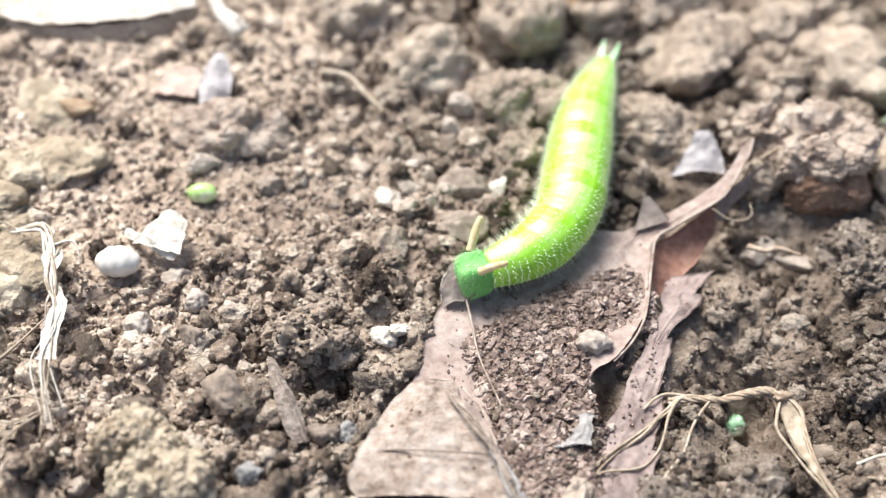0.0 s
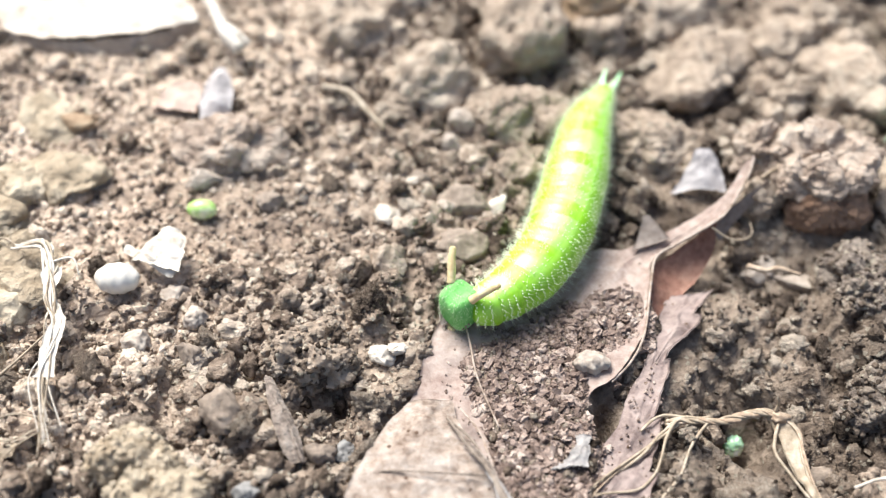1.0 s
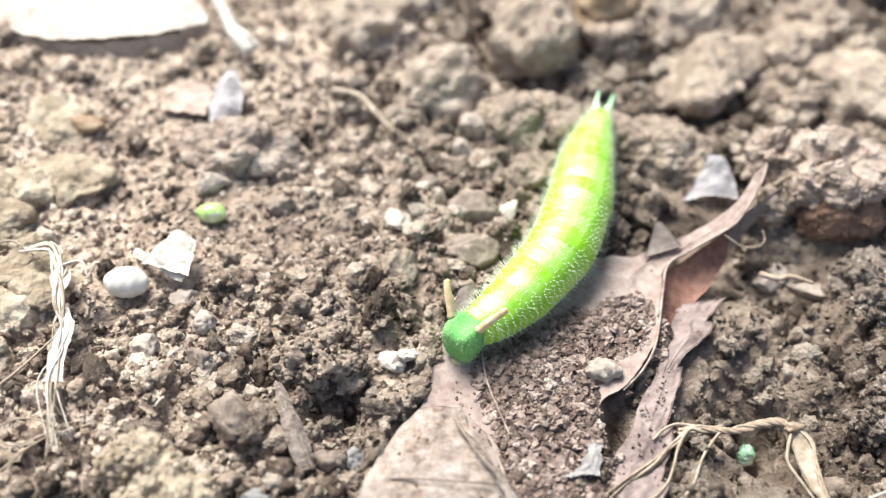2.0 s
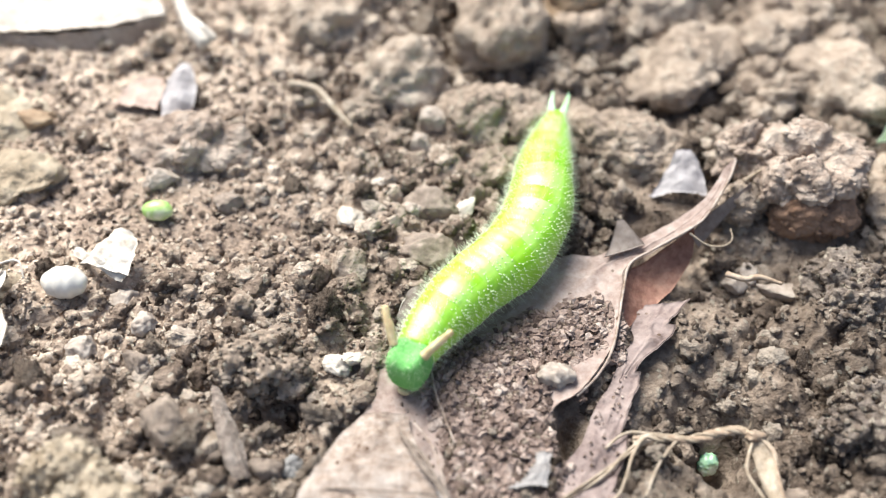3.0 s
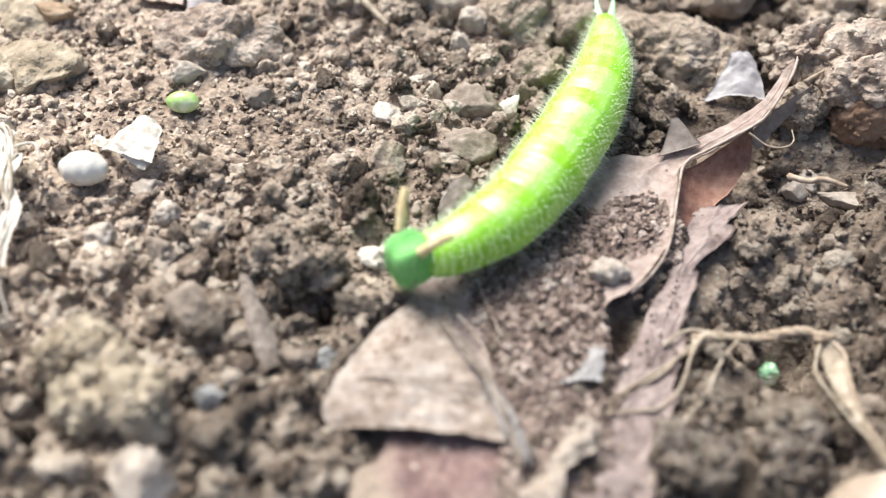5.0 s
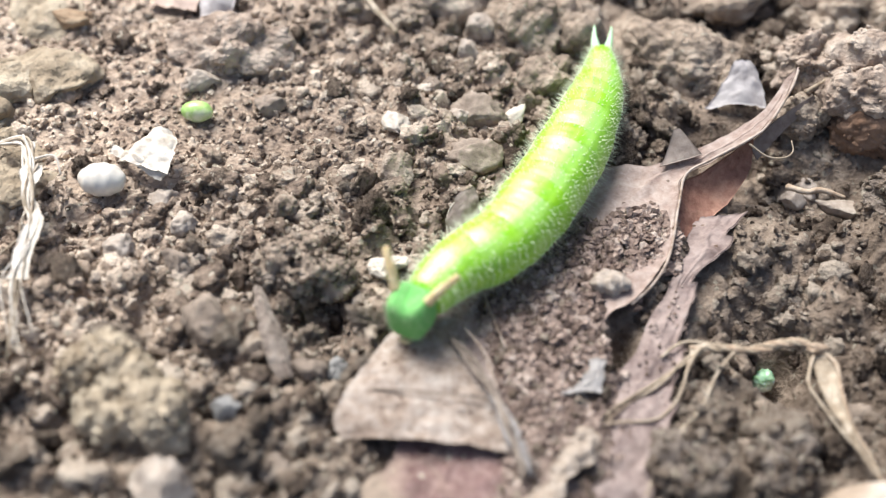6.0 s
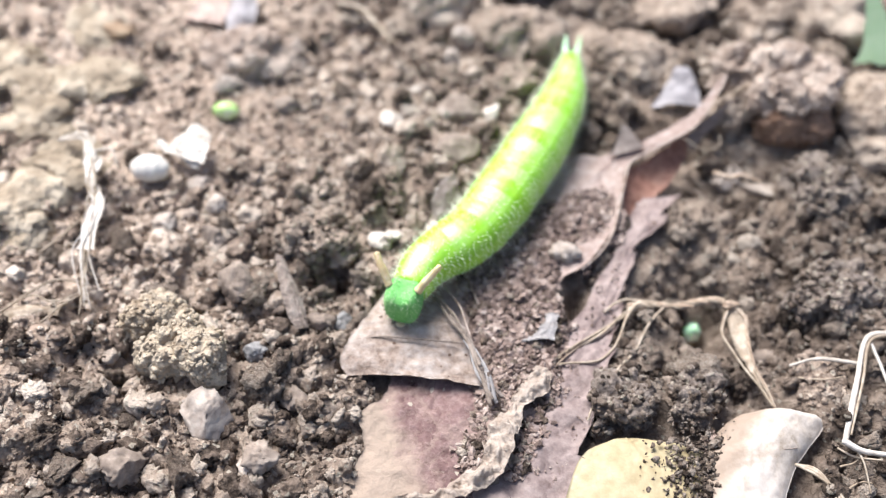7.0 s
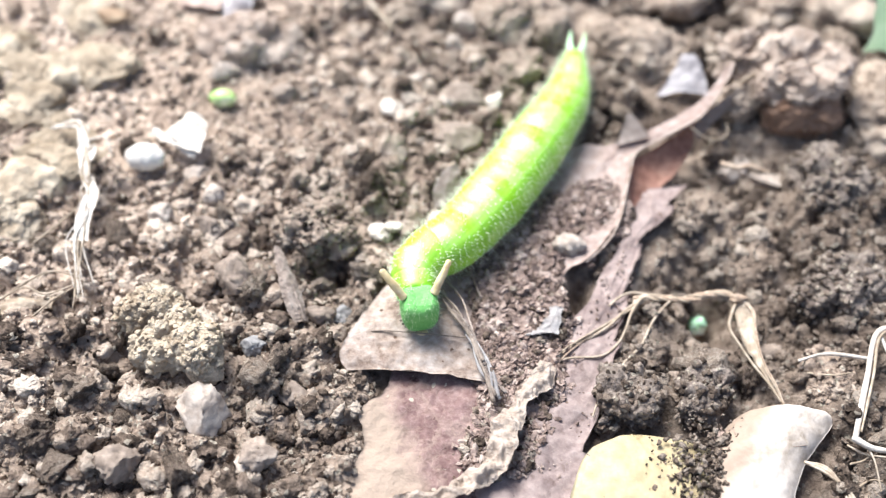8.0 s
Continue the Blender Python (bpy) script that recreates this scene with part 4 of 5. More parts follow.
build_shell()
thing("green_seed", lump(4, 401, 0.08, 0, (0.15, 0.105, 0.1)), seed_green, on(-2.34, 7.76, 0.09), "small plump yellow-green seed on the soil", "seed")
thing("green_bud", lump(4, 402, 0.3, 0.12, (0.1, 0.095, 0.1), 0.1), bead_green, (2.88, 5.76, -0.86), "tiny pale green round bud down in the soil", "bud")


# ---- the big dead leaf ----
def build_dead_leaf():
    leaf = group_thing("dead_leaf", (1.2, 6.0, 0.0), "large dry grey-brown leaf, torn and curled, half buried in soil", "leaf")
    o = np.array([1.2, 6.0, 0.0])

    def s(pts):
        return [tuple(np.array(p) - o) for p in pts]
    blade_l = s([(3.25, 8.34, 0.52), (3.16, 8.25, 0.47), (2.94, 7.99, 0.34), (2.7, 7.84, 0.25), (2.3, 7.6, 0.15), (1.95, 7.45, 0.1), (1.5, 7.42, 0.05), (0.75, 6.98, 0.03), (0.2, 6.7, 0.03), (0.02, 6.38, 0.02), (-0.08, 6.1, 0.0), (-0.13, 5.8, -0.03), (-0.2, 5.5, -0.06)])
    blade_r = s([(3.28, 8.32, 0.53), (3.19, 8.12, 0.47), (2.97, 7.79, 0.32), (2.79, 7.63, 0.26), (2.42, 7.43, 0.14), (2.2, 7.29, 0.09), (2.11, 7.0, 0.05), (1.98, 6.37, -0.02), (1.64, 5.9, -0.06), (1.42, 5.72, -0.12), (1.3, 5.2, -0.17), (1.1, 4.6, -0.2)])
    part("blade", sheet(blade_l, blade_r, 110, 44, belly=0.0, curl=0.05, jag=0.035, crumple=0.06, seed=3, veins=7, vein_h=0.006, ruffle=0.012), leaf_grey, leaf, "grey-brown papery blade")
    part("blade_tooth", sheet(s([(1.97, 7.38, 0.12), (2.03, 7.5, 0.16), (2.1, 7.7, 0.31)]), s([(2.36, 7.5, 0.18), (2.28, 7.58, 0.23), (2.15, 7.71, 0.31)]), 20, 14, jag=0.015, crumple=0.03, seed=8), leaf_thin, leaf, "raised pale tooth of the leaf's edge")
    part("rolled_edge", sheet(s([(2.83, 7.68, 0.26), (2.62, 7.54, 0.17), (2.4, 7.4, 0.09), (2.2, 7.26, 0.05), (2.12, 6.98, 0.0), (2.07, 6.7, -0.06)]),
                              s([(2.86, 7.68, 0.12), (2.83, 7.5, -0.04), (2.66, 7.28, -0.1), (2.4, 6.98, -0.12), (2.26, 6.84, -0.12), (2.12, 6.66, -0.12)]), 60, 24, belly=-0.03, jag=0.03, crumple=0.05, seed=12), leaf_red, leaf, "red-brown underside of the rolled edge")
    part("tip_tail", sheet(s([(2.8, 7.68, 0.2), (3.08, 7.93, 0.29), (3.44, 8.21, 0.36)]), s([(2.9, 7.62, 0.06), (3.18, 7.92, 0.18), (3.47, 8.2, 0.33)]), 30, 12, jag=0.02, crumple=0.05, seed=17), leaf_thin, leaf, "dull inner layer of the leaf's tip")
    part("torn_strip", sheet(s([(2.3, 7.0, -0.12), (2.2, 6.72, -0.11), (2.08, 6.4, -0.13), (1.97, 6.11, -0.14), (1.79, 5.82, -0.15), (1.62, 5.44, -0.17), (1.3, 5.04, -0.18), (1.1, 4.49, -0.22), (0.84, 3.91, -0.26), (0.3, 2.9, -0.32)]),
                             s([(2.76, 7.06, -0.09), (2.6, 6.78, -0.1), (2.5, 6.54, -0.1), (2.3, 6.36, -0.11), (2.16, 6.0, -0.13), (2.08, 5.6, -0.15), (1.87, 4.82, -0.2), (1.74, 4.4, -0.24), (1.64, 4.0, -0.27), (1.4, 2.9, -0.34)]),
                             120, 26, belly=0.03, jag=0.06, crumple=0.07, seed=21, curl=0.04, veins=6, ruffle=0.025, notch=0.085), leaf_mauve, leaf, "mauve-brown torn strip")
    part("ridge", tube(s([(3.27, 8.31, 0.56), (3.19, 8.11, 0.5), (2.97, 7.78, 0.35), (2.79, 7.62, 0.3), (2.42, 7.42, 0.2), (2.2, 7.28, 0.15), (2.12, 7.0, 0.1), (1.99, 6.4, 0.05), (1.84, 6.1, 0.0), (1.64, 5.88, -0.03)]), 0.014, 0.012, 60, 6, 5), leaf_pale, leaf, "pale thin curled margin")
    part("folded_flap", sheet(s([(-0.2, 5.62, -0.01), (-0.36, 5.4, 0.0), (-0.54, 5.05, 0.0), (-0.69, 4.67, -0.05), (-0.6, 4.5, -0.1)]),
                              s([(0.18, 5.62, -0.02), (0.3, 5.3, 0.0), (0.46, 5.02, 0.0), (0.66, 4.7, -0.05), (0.74, 4.44, -0.1)]), 70, 44, belly=0.09, jag=0.03, crumple=0.06, seed=31, ruffle=0.018, fold=0.014), leaf_buff, leaf, "pale buff folded flap")
    part("lower_blade", sheet(s([(-0.2, 4.75, -0.15), (-0.22, 4.5, -0.16), (-0.28, 4.32, -0.16), (-0.47, 4.12, -0.16), (-0.4, 3.8, -0.2), (-0.56, 3.26, -0.24), (-0.6, 2.7, -0.28)]),
                              s([(0.6, 4.75, -0.17), (0.66, 4.5, -0.18), (0.7, 4.2, -0.2), (0.74, 3.9, -0.22), (0.72, 3.6, -0.25), (0.9, 3.2, -0.3), (1.0, 2.7, -0.33)]), 80, 40, belly=0.05, jag=0.06, crumple=0.06, seed=41, veins=4, ruffle=0.02), leaf_two_tone, leaf, "reddish brown lower blade")
    part("crumpled_edge", sheet(s([(1.22, 4.74, -0.08), (0.96, 4.4, -0.05), (0.78, 4.04, -0.07), (0.66, 3.68, -0.1), (0.4, 3.45, -0.12), (0.1, 3.32, -0.16), (-0.3, 3.16, -0.18)]),
                                s([(1.33, 4.62, -0.04), (1.13, 4.28, 0.02), (0.97, 3.92, 0.02), (0.85, 3.54, -0.02), (0.48, 3.28, -0.08), (0.13, 3.18, -0.12), (-0.3, 3.02, -0.16)]), 240, 26, belly=0.03, jag=0.11, crumple=0.14, seed=51, ruffle=0.04, fold=0.1, thick=0.008), crumple_tan, leaf, "crumpled pale torn edge")
    part("neck_fold", tube(s([(0.3, 6.56, 0.09), (0.36, 6.2, 0.07), (0.42, 5.85, 0.04), (0.6, 5.35, 0.0)]), 0.012, 0.009, 40, 6, 19), leaf_pale, leaf, "thin raised fold")
    part("midrib", tube(s([(-0.62, 4.84, 0.01), (-0.3, 4.86, 0.065), (0.1, 4.83, 0.09), (0.52, 4.84, 0.04)]), 0.008, 0.006, 40, 6, 7), twig_brown, leaf, "thin dark vein")


build_dead_leaf()


# ---- other leaves ----
def build_yellow_leaf():
    ob = group_thing("yellow_leaf", (2.2, 3.4, -0.2), "dull yellow fallen leaf half covered with soil", "leaf")
    o = np.array([2.2, 3.4, -0.2])

    def s(pts):
        return [tuple(np.array(p) - o) for p in pts]
    part("blade", sheet(s([(1.9, 4.02, -0.2), (1.62, 3.86, -0.2), (1.5, 3.6, -0.22), (1.42, 3.2, -0.26), (1.4, 2.3, -0.34)]), s([(2.1, 4.04, -0.2), (2.6, 3.98, -0.21), (2.9, 3.8, -0.23), (3.0, 3.3, -0.28), (3.0, 2.3, -0.36)]), 60, 44, belly=0.06, jag=0.006, crumple=0.04, seed=61, veins=5, vein_h=0.012, ruffle=0.006), leaf_yellow, ob)
    rng = np.random.default_rng(5)
    n = 800
    x, y = rng.normal(2.62, 0.19, n), rng.normal(3.7, 0.26, n)
    r = 0.006 * (6.5 ** (rng.random(n) ** 1.8))
    at = np.stack([x, y, lie(x, y) + 0.215 + 0.08 * np.exp(-((x - 2.6) / 0.2) ** 2 - ((y - 3.7) / 0.25) ** 2) * rng.random(n)], -1) - o
    part("soil_grit", joined([lump(2, 90 + k, 1.0, 0.45, (1.3, 1.0, 0.7), cuts=6) for k in range(10)], at, r, rng), crumb_soil, ob, "dark soil grit stuck to the leaf")


build_yellow_leaf()


bleached_border(leaf_stained, (0.3, 0.225, 0.165), -0.6, 0.0002, 0.0036)      # soil-stained along one side


def build_white_leaf():
    ob = group_thing("white_leaf", (3.1, 3.82, -0.16), "bleached white curled dry leaf lying on the soil", "leaf")
    o = np.array([3.2, 3.9, -0.1])

    def s(pts):
        return [tuple(np.array(p) - o) for p in pts]
    part("blade", sheet(s([(3.2, 4.46, -0.2), (3.06, 4.36, -0.16), (2.86, 4.12, -0.18), (2.72, 3.9, -0.2), (2.6, 3.5, -0.23), (2.4, 2.6, -0.3)]),
                        s([(3.84, 4.52, -0.2), (3.98, 4.42, -0.15), (3.78, 4.14, -0.16), (3.62, 3.9, -0.18), (3.48, 3.5, -0.22), (3.35, 2.6, -0.3)]), 90, 60, belly=0.17, jag=0.02, crumple=0.06, seed=71, curl=-0.06, hook=-0.06, ruffle=0.012), leaf_stained, ob)
    part("crease", tube(s([(2.92, 3.96, -0.1), (3.2, 3.98, -0.055), (3.45, 4.02, -0.06), (3.65, 4.08, -0.11)]), 0.007, 0.005, 30), leaf_pale, ob, "brown crease line")
    rng = np.random.default_rng(6)
    n = 420
    q = rng.random(n) ** 0.8
    x, y = 2.72 + 0.34 * (q - 0.3) + rng.normal(0, 0.05, n), 3.7 + 0.6 * (q - 0.3) + rng.normal(0, 0.09, n)
    at = np.stack([x, y, lie(x, y) + 0.15 + 0.05 * rng.random(n)], -1) - o
    part("soil_grit", joined([lump(2, 190 + k, 1.0, 0.45, (1.3, 1.0, 0.7), cuts=6) for k in range(10)], at, 0.008 * 4.0 ** rng.random(n), rng), grit_soil, ob, "brown soil grit on the leaf's edge")
    for k in range(3):
        part("stalk", tube(s([(3.62, 3.94, -0.16), (3.8, 3.86 - 0.03 * k, -0.12), (3.92 + 0.03 * k, 3.6, -0.14), (3.9 + 0.06 * k, 3.25, -0.2)]), 0.014, 0.02, 24, 7, 170 + k, 0.5), straw_tan, ob, "curled tan stalk")


build_white_leaf()


def build_bleached_leaf():
    ob = group_thing("bleached_leaf", (-4.25, 10.9, 0.36), "large white bleached dry leaf arched over the soil", "leaf")
    o = np.array([-4.2, 11.02, 0.4])
    rim = [(-5.4, 10.62, 0.66), (-4.7, 10.32, 0.66), (-3.9, 10.28, 0.66), (-3.2, 10.42, 0.66), (-2.75, 10.72, 0.62)]

    def s(pts):
        return [tuple(np.array(p) - o) for p in pts]
    part("blade", sheet(s(rim), s([(-5.6, 11.7, 0.75), (-4.8, 12.1, 0.8), (-4.0, 12.2, 0.8), (-3.4, 11.7, 0.75), (-2.9, 11.0, 0.65)]), 50, 30, belly=0.18, jag=0.04, crumple=0.08, seed=81, veins=5), leaf_white, ob)
    # added tan sheet stands in for the brown shade below the front edge
    part("shade_band", sheet(s(rim), s([(x + 0.03, y - 0.1, z - 0.26) for x, y, z in rim]), 50, 10, belly=0.02, jag=0.03, crumple=0.05, seed=82), crumple_tan, ob, "tan brown band in place of shade below the rim")


build_bleached_leaf()


def small_petal(name, left, right, material, label, seed, category="petal", belly=0.05, jag=0.03):
    a = np.array(left + right).mean(axis=0)
    return thing(name, sheet([tuple(np.array(p) - a) for p in left], [tuple(np.array(p) - a) for p in right], 28, 18, belly=belly, jag=jag + 0.02, crumple=0.09, seed=seed, veins=2, ruffle=0.03), material, a, label, category)


small_petal("bark_flake", [(-2.84, 6.96, 0.3), (-2.8, 7.16, 0.33), (-2.64, 7.36, 0.34)], [(-2.36, 6.84, 0.28), (-2.36, 7.12, 0.33), (-2.46, 7.34, 0.35)], fibre_white, "thin white papery flake on the soil", 95, "flake", 0.05, 0.09)
small_petal("bark_flake", [(-3.0, 7.14, 0.26), (-2.76, 6.96, 0.3), (-2.46, 6.84, 0.26)], [(-2.96, 7.24, 0.27), (-2.72, 7.08, 0.31), (-2.4, 6.92, 0.26)], fibre_white, "narrow white papery flake beside the shell", 96, "flake")
small_petal("leaf_scrap", [(1.1, 4.98, -0.08), (1.2, 5.12, -0.06), (1.3, 5.32, -0.05)], [(1.34, 5.0, -0.09), (1.36, 5.12, -0.06), (1.45, 5.3, -0.05)], scrap_grey, "silvery grey torn scrap of leaf on the grit", 97, "leaf scrap", 0.03, 0.14)
small_petal("leaf_scrap", [(0.1, 6.45, 0.03), (0.08, 6.62, 0.16), (0.18, 6.8, 0.26)], [(0.34, 6.5, 0.05), (0.36, 6.68, 0.2), (0.3, 6.84, 0.28)], leaf_thin, "thin silvery grey leaf scrap standing at the leaf's edge", 98, "leaf scrap", 0.02, 0.06)
small_petal("dry_petal", [(-3.14, 9.2, 0.4), (-3.0, 9.55, 0.46), (-2.8, 9.68, 0.46)], [(-2.62, 9.12, 0.42), (-2.6, 9.36, 0.48), (-2.62, 9.54, 0.48)], petal_pink, "pinkish tan dry petal lying flat", 91)
small_petal("dry_petal", [(-2.56, 9.08, 0.32), (-2.58, 9.36, 0.46), (-2.46, 9.7, 0.54)], [(-2.28, 9.1, 0.32), (-2.24, 9.36, 0.44), (-2.34, 9.7, 0.54)], petal_grey, "pale grey dry petal standing up", 92)
small_petal("dry_petal", [(2.5, 8.3, 0.08), (2.66, 8.5, 0.28), (2.76, 8.64, 0.43)], [(3.08, 8.27, 0.14), (3.04, 8.45, 0.3), (2.9, 8.64, 0.45)], petal_grey, "pale grey-mauve dry petal beside the leaf's tip", 93)
small_petal("young_grass", [(4.94, 9.10, 0.13), (4.97, 9.09, 0.31), (4.94, 9.09, 0.56), (4.89, 9.11, 0.82), (4.82, 9.14, 1.12)], [(5.39, 9.07, 0.13), (5.34, 9.06, 0.31), (5.25, 9.06, 0.56), (5.14, 9.08, 0.82), (4.95, 9.11, 1.12)], green_leaf, "pale green young grass blade growing from the soil", 94, "grass blade")


# ---- stalks, fibres, twigs ----
def strand(name, points, r0, r1, material, label, category="stalk", seed=1, sides=8, flat=1.0, n=44):
    a = np.array(points[0])
    return thing(name, tube([tuple(np.array(p) - a) for p in points], r0, r1, n, sides, seed, 0.32, flat), material, a, label, category)


def build_straw():
    """The withered stalk: a twisted rope of bast with frayed roots at one end and a papery husk at the other."""
    o = np.array([2.4, 5.4, -0.1])
    ob = group_thing("withered_stalk", o, "withered tan plant stalk with frayed strands arched over the soil", "dry stalk")
    rng = np.random.default_rng(21)

    def path(pts, up=0.0, jitter=0.0):
        p = np.array(pts) - o + (0, 0, up)
        return p + rng.normal(0, 1, p.shape) * jitter
    rope = spline([(2.1, 5.52, -0.14), (2.24, 5.54, -0.12), (2.4, 5.53, -0.1), (2.58, 5.52, -0.1), (2.78, 5.57, -0.11), (2.99, 5.64, -0.14), (3.15, 5.6, -0.17)], 40)
    for k in range(5):                              # strands twisted round one another
        a = np.linspace(0, 15, 40) + k * 2 * np.pi / 5
        wide = 0.022 + 0.012 * np.sin(np.linspace(0, 9, 40) + k)
        twist = rope + np.stack([0 * a, wide * np.cos(a), 0.6 * wide * np.sin(a)], -1)
        part("twisted_strand", tube(twist - o, 0.02, 0.025, 90, 6, 50 + k, 0.6, 0.7), stem_brown if k % 2 else straw_tan, ob)
    for k in range(3):
        part("strand", tube(path([(2.5, 5.52, -0.1), (2.24, 5.54, -0.12), (2.04, 5.38, -0.13), (1.8, 5.18, -0.14), (1.46, 4.92, -0.15), (1.24, 4.66, -0.16)], 0.0, 0.02), 0.017, 0.009, 60, 6, 30 + k, 0.5), straw_tan, ob)
    part("strand", tube(path([(2.4, 5.54, -0.1), (2.2, 5.52, -0.1), (2.08, 5.36, -0.12), (2.0, 5.14, -0.13), (1.92, 4.98, -0.14), (1.76, 4.84, -0.15), (1.45, 4.8, -0.16), (1.2, 4.7, -0.16)]), 0.016, 0.009, 70, 6, 34, 0.4), straw_tan, ob)
    part("strand", tube(path([(2.3, 5.55, -0.11), (2.1, 5.57, -0.1), (1.98, 5.53, -0.11), (1.86, 5.42, -0.13)]), 0.016, 0.01, 30, 6, 35, 0.5), straw_tan, ob)
    part("strand", tube(path([(1.9, 5.26, -0.13), (1.6, 5.0, -0.14), (1.4, 4.8, -0.15), (1.22, 4.5, -0.15)]), 0.009, 0.006, 40, 6, 36, 0.4), stem_brown, ob)
    part("rootlet", tube(path([(2.46, 5.5, -0.1), (2.36, 5.38, -0.1), (2.26, 5.23, -0.12), (2.14, 4.97, -0.14), (1.97, 4.77, -0.15), (1.88, 4.58, -0.16), (1.72, 4.36, -0.18), (1.66, 4.2, -0.2)]), 0.014, 0.011, 70, 6, 38, 0.4), straw_tan, ob)
    for k in range(4):
        part("root_knot", (lump(3, 165 + k, 0.6, 0.4, (0.05, 0.045, 0.04), 0.2)[0] + path([(2.3, 5.42, -0.09)], 0.0, 0.035), ICO[3][1]), crumb_soil, ob, "crumb of soil caught in the roots")
    outer = [(3.0, 5.64, -0.14), (3.15, 5.6, -0.15), (3.27, 5.47, -0.17), (3.27, 5.23, -0.19), (3.29, 4.94, -0.22), (3.39, 4.66, -0.25), (3.46, 4.48, -0.28)]
    inner = [(3.02, 5.6, -0.16), (3.06, 5.56, -0.17), (3.1, 5.42, -0.19), (3.13, 5.22, -0.2), (3.19, 4.96, -0.22), (3.33, 4.69, -0.25), (3.43, 4.48, -0.28)]
    part("hanging_husk", sheet(path(outer), path(inner), 70, 12, belly=-0.03, jag=0.03, crumple=0.05, seed=35, ruffle=0.02), straw_tan, ob, "thin papery tan husk")
    for k in range(4):
        part("husk_fibre", tube(path(outer, 0.012, 0.012), 0.013, 0.007, 50, 6, 136 + k, 0.5), (stem_brown, straw_tan)[k % 2], ob)
    part("husk_loop", tube(path([(3.1, 5.53, -0.16), (3.05, 5.4, -0.17), (3.02, 5.25, -0.18), (3.11, 5.05, -0.2), (3.21, 4.86, -0.22), (3.32, 4.69, -0.24), (3.43, 4.5, -0.28)]), 0.016, 0.01, 50, 6, 44, 0.3), straw_tan, ob)
    part("bent_joint", (lump(3, 169, 0.4, 0.2, (0.09, 0.06, 0.05), 0.15)[0] + path([(3.13, 5.6, -0.15)]), ICO[3][1]), stem_brown, ob, "red-brown bend of the stalk")
    part("spur", tube(path([(3.08, 5.63, -0.14), (3.1, 5.66, -0.04), (3.08, 5.68, 0.05)]), 0.018, 0.006, 12, 6, 37), straw_tan, ob)


build_straw()


def build_fibre():
    o = np.array([-3.5, 6.2, 0.2])
    ob = group_thing("bast_fibre", o, "white frayed strip of plant fibre hanging over the soil", "plant fibre")
    rng = np.random.default_rng(8)
    run = np.array([(-3.95, 7.06, 0.42), (-3.68, 7.02, 0.48), (-3.54, 6.74, 0.46), (-3.48, 6.4, 0.42), (-3.36, 6.15, 0.36), (-3.36, 5.9, 0.32), (-3.36, 5.6, 0.26), (-3.21, 5.1, 0.18)])
    for k in range(13):
        j = rng.normal(0, 1, run.shape) * np.array([0.036, 0.02, 0.02])
        j[-1] += (rng.normal(0, 0.03), rng.normal(0, 0.1), 0)
        first = (0, 0, 1, 2)[k % 4]
        part("strand", tube((run + j - o)[first:], 0.013, 0.005, 50, 6, 60 + k, 0.4), straw_tan if k % 2 else fibre_white, ob)
    part("strip", sheet(run[2:7] - o + (-0.06, 0, 0.02), run[2:7] - o + (0.07, 0.02, 0.0), 60, 10, jag=0.06, crumple=0.06, seed=66), fibre_white, ob, "flat white strip")
    part("loop", tube([tuple(np.array(p) - o) for p in [(-3.56, 6.8, 0.46), (-3.36, 6.84, 0.48), (-3.28, 6.7, 0.4)]], 0.012, 0.008, 16, 6, 68), fibre_white, ob)


build_fibre()
strand("root_hair", [(-3.85, 5.66, 0.14), (-3.7, 5.84, 0.17), (-3.5, 6.2, 0.17)], 0.014, 0.008, straw_tan, "thin tan root hair on the soil", "root hair", 3)
strand("root_hair", [(-3.9, 5.1, 0.1), (-3.6, 5.3, 0.15), (-3.3, 5.28, 0.15)], 0.013, 0.009, straw_tan, "thin tan root hair on the soil", "root hair", 4)
strand("root_hair", [(-4.6, 6.9, 0.3), (-4.2, 7.2, 0.36), (-3.9, 7.05, 0.33)], 0.012, 0.009, straw_tan, "thin tan root hair on the soil", "root hair", 5)
strand("straw", [(-1.27, 9.58, 0.42), (-0.98, 9.46, 0.45), (-0.76, 9.2, 0.4), (-0.56, 8.98, 0.33)], 0.04, 0.03, straw_tan, "short pale dry stem on the soil", "dry stem", 6)
twig = group_thing("white_twig", (-2.5, 10.4, 0.7), "bleached white forked twig on the soil", "twig")
part("stem", tube([(-0.4, 0.7, 0.18), (-0.1, 0.15, 0.1), (0.08, -0.2, 0.02), (0.27, -0.42, -0.08)], 0.07, 0.085, 40, 9, 7), fibre_white, twig)
part("fork", tube([(0.1, -0.16, 0.04), (0.22, -0.26, 0.02), (0.36, -0.34, -0.06)], 0.06, 0.045, 20, 8, 8), fibre_white, twig)
thing("pebble", lump(4, 377, 0.3, 0.1, (0.12, 0.11, 0.11), 0.05, 4), stone_pale, on(3.31, 7.45, 0.08), "round cream pebble beside the leaf", "pebble", "pebbles")
strand("straw", [(3.12, 7.27, 0.05), (3.28, 7.2, 0.06), (3.42, 7.23, 0.06), (3.62, 7.17, 0.04)], 0.034, 0.016, stem_brown, "short bent yellowish stem on the soil", "dry stem", 17)
strand("tendril", [(2.78, 7.59, 0.26), (2.95, 7.52, 0.18), (3.11, 7.53, 0.16), (3.2, 7.61, 0.17), (3.2, 7.73, 0.2)], 0.011, 0.006, straw_tan, "thin curled tan tendril beside the leaf", "tendril", 9)
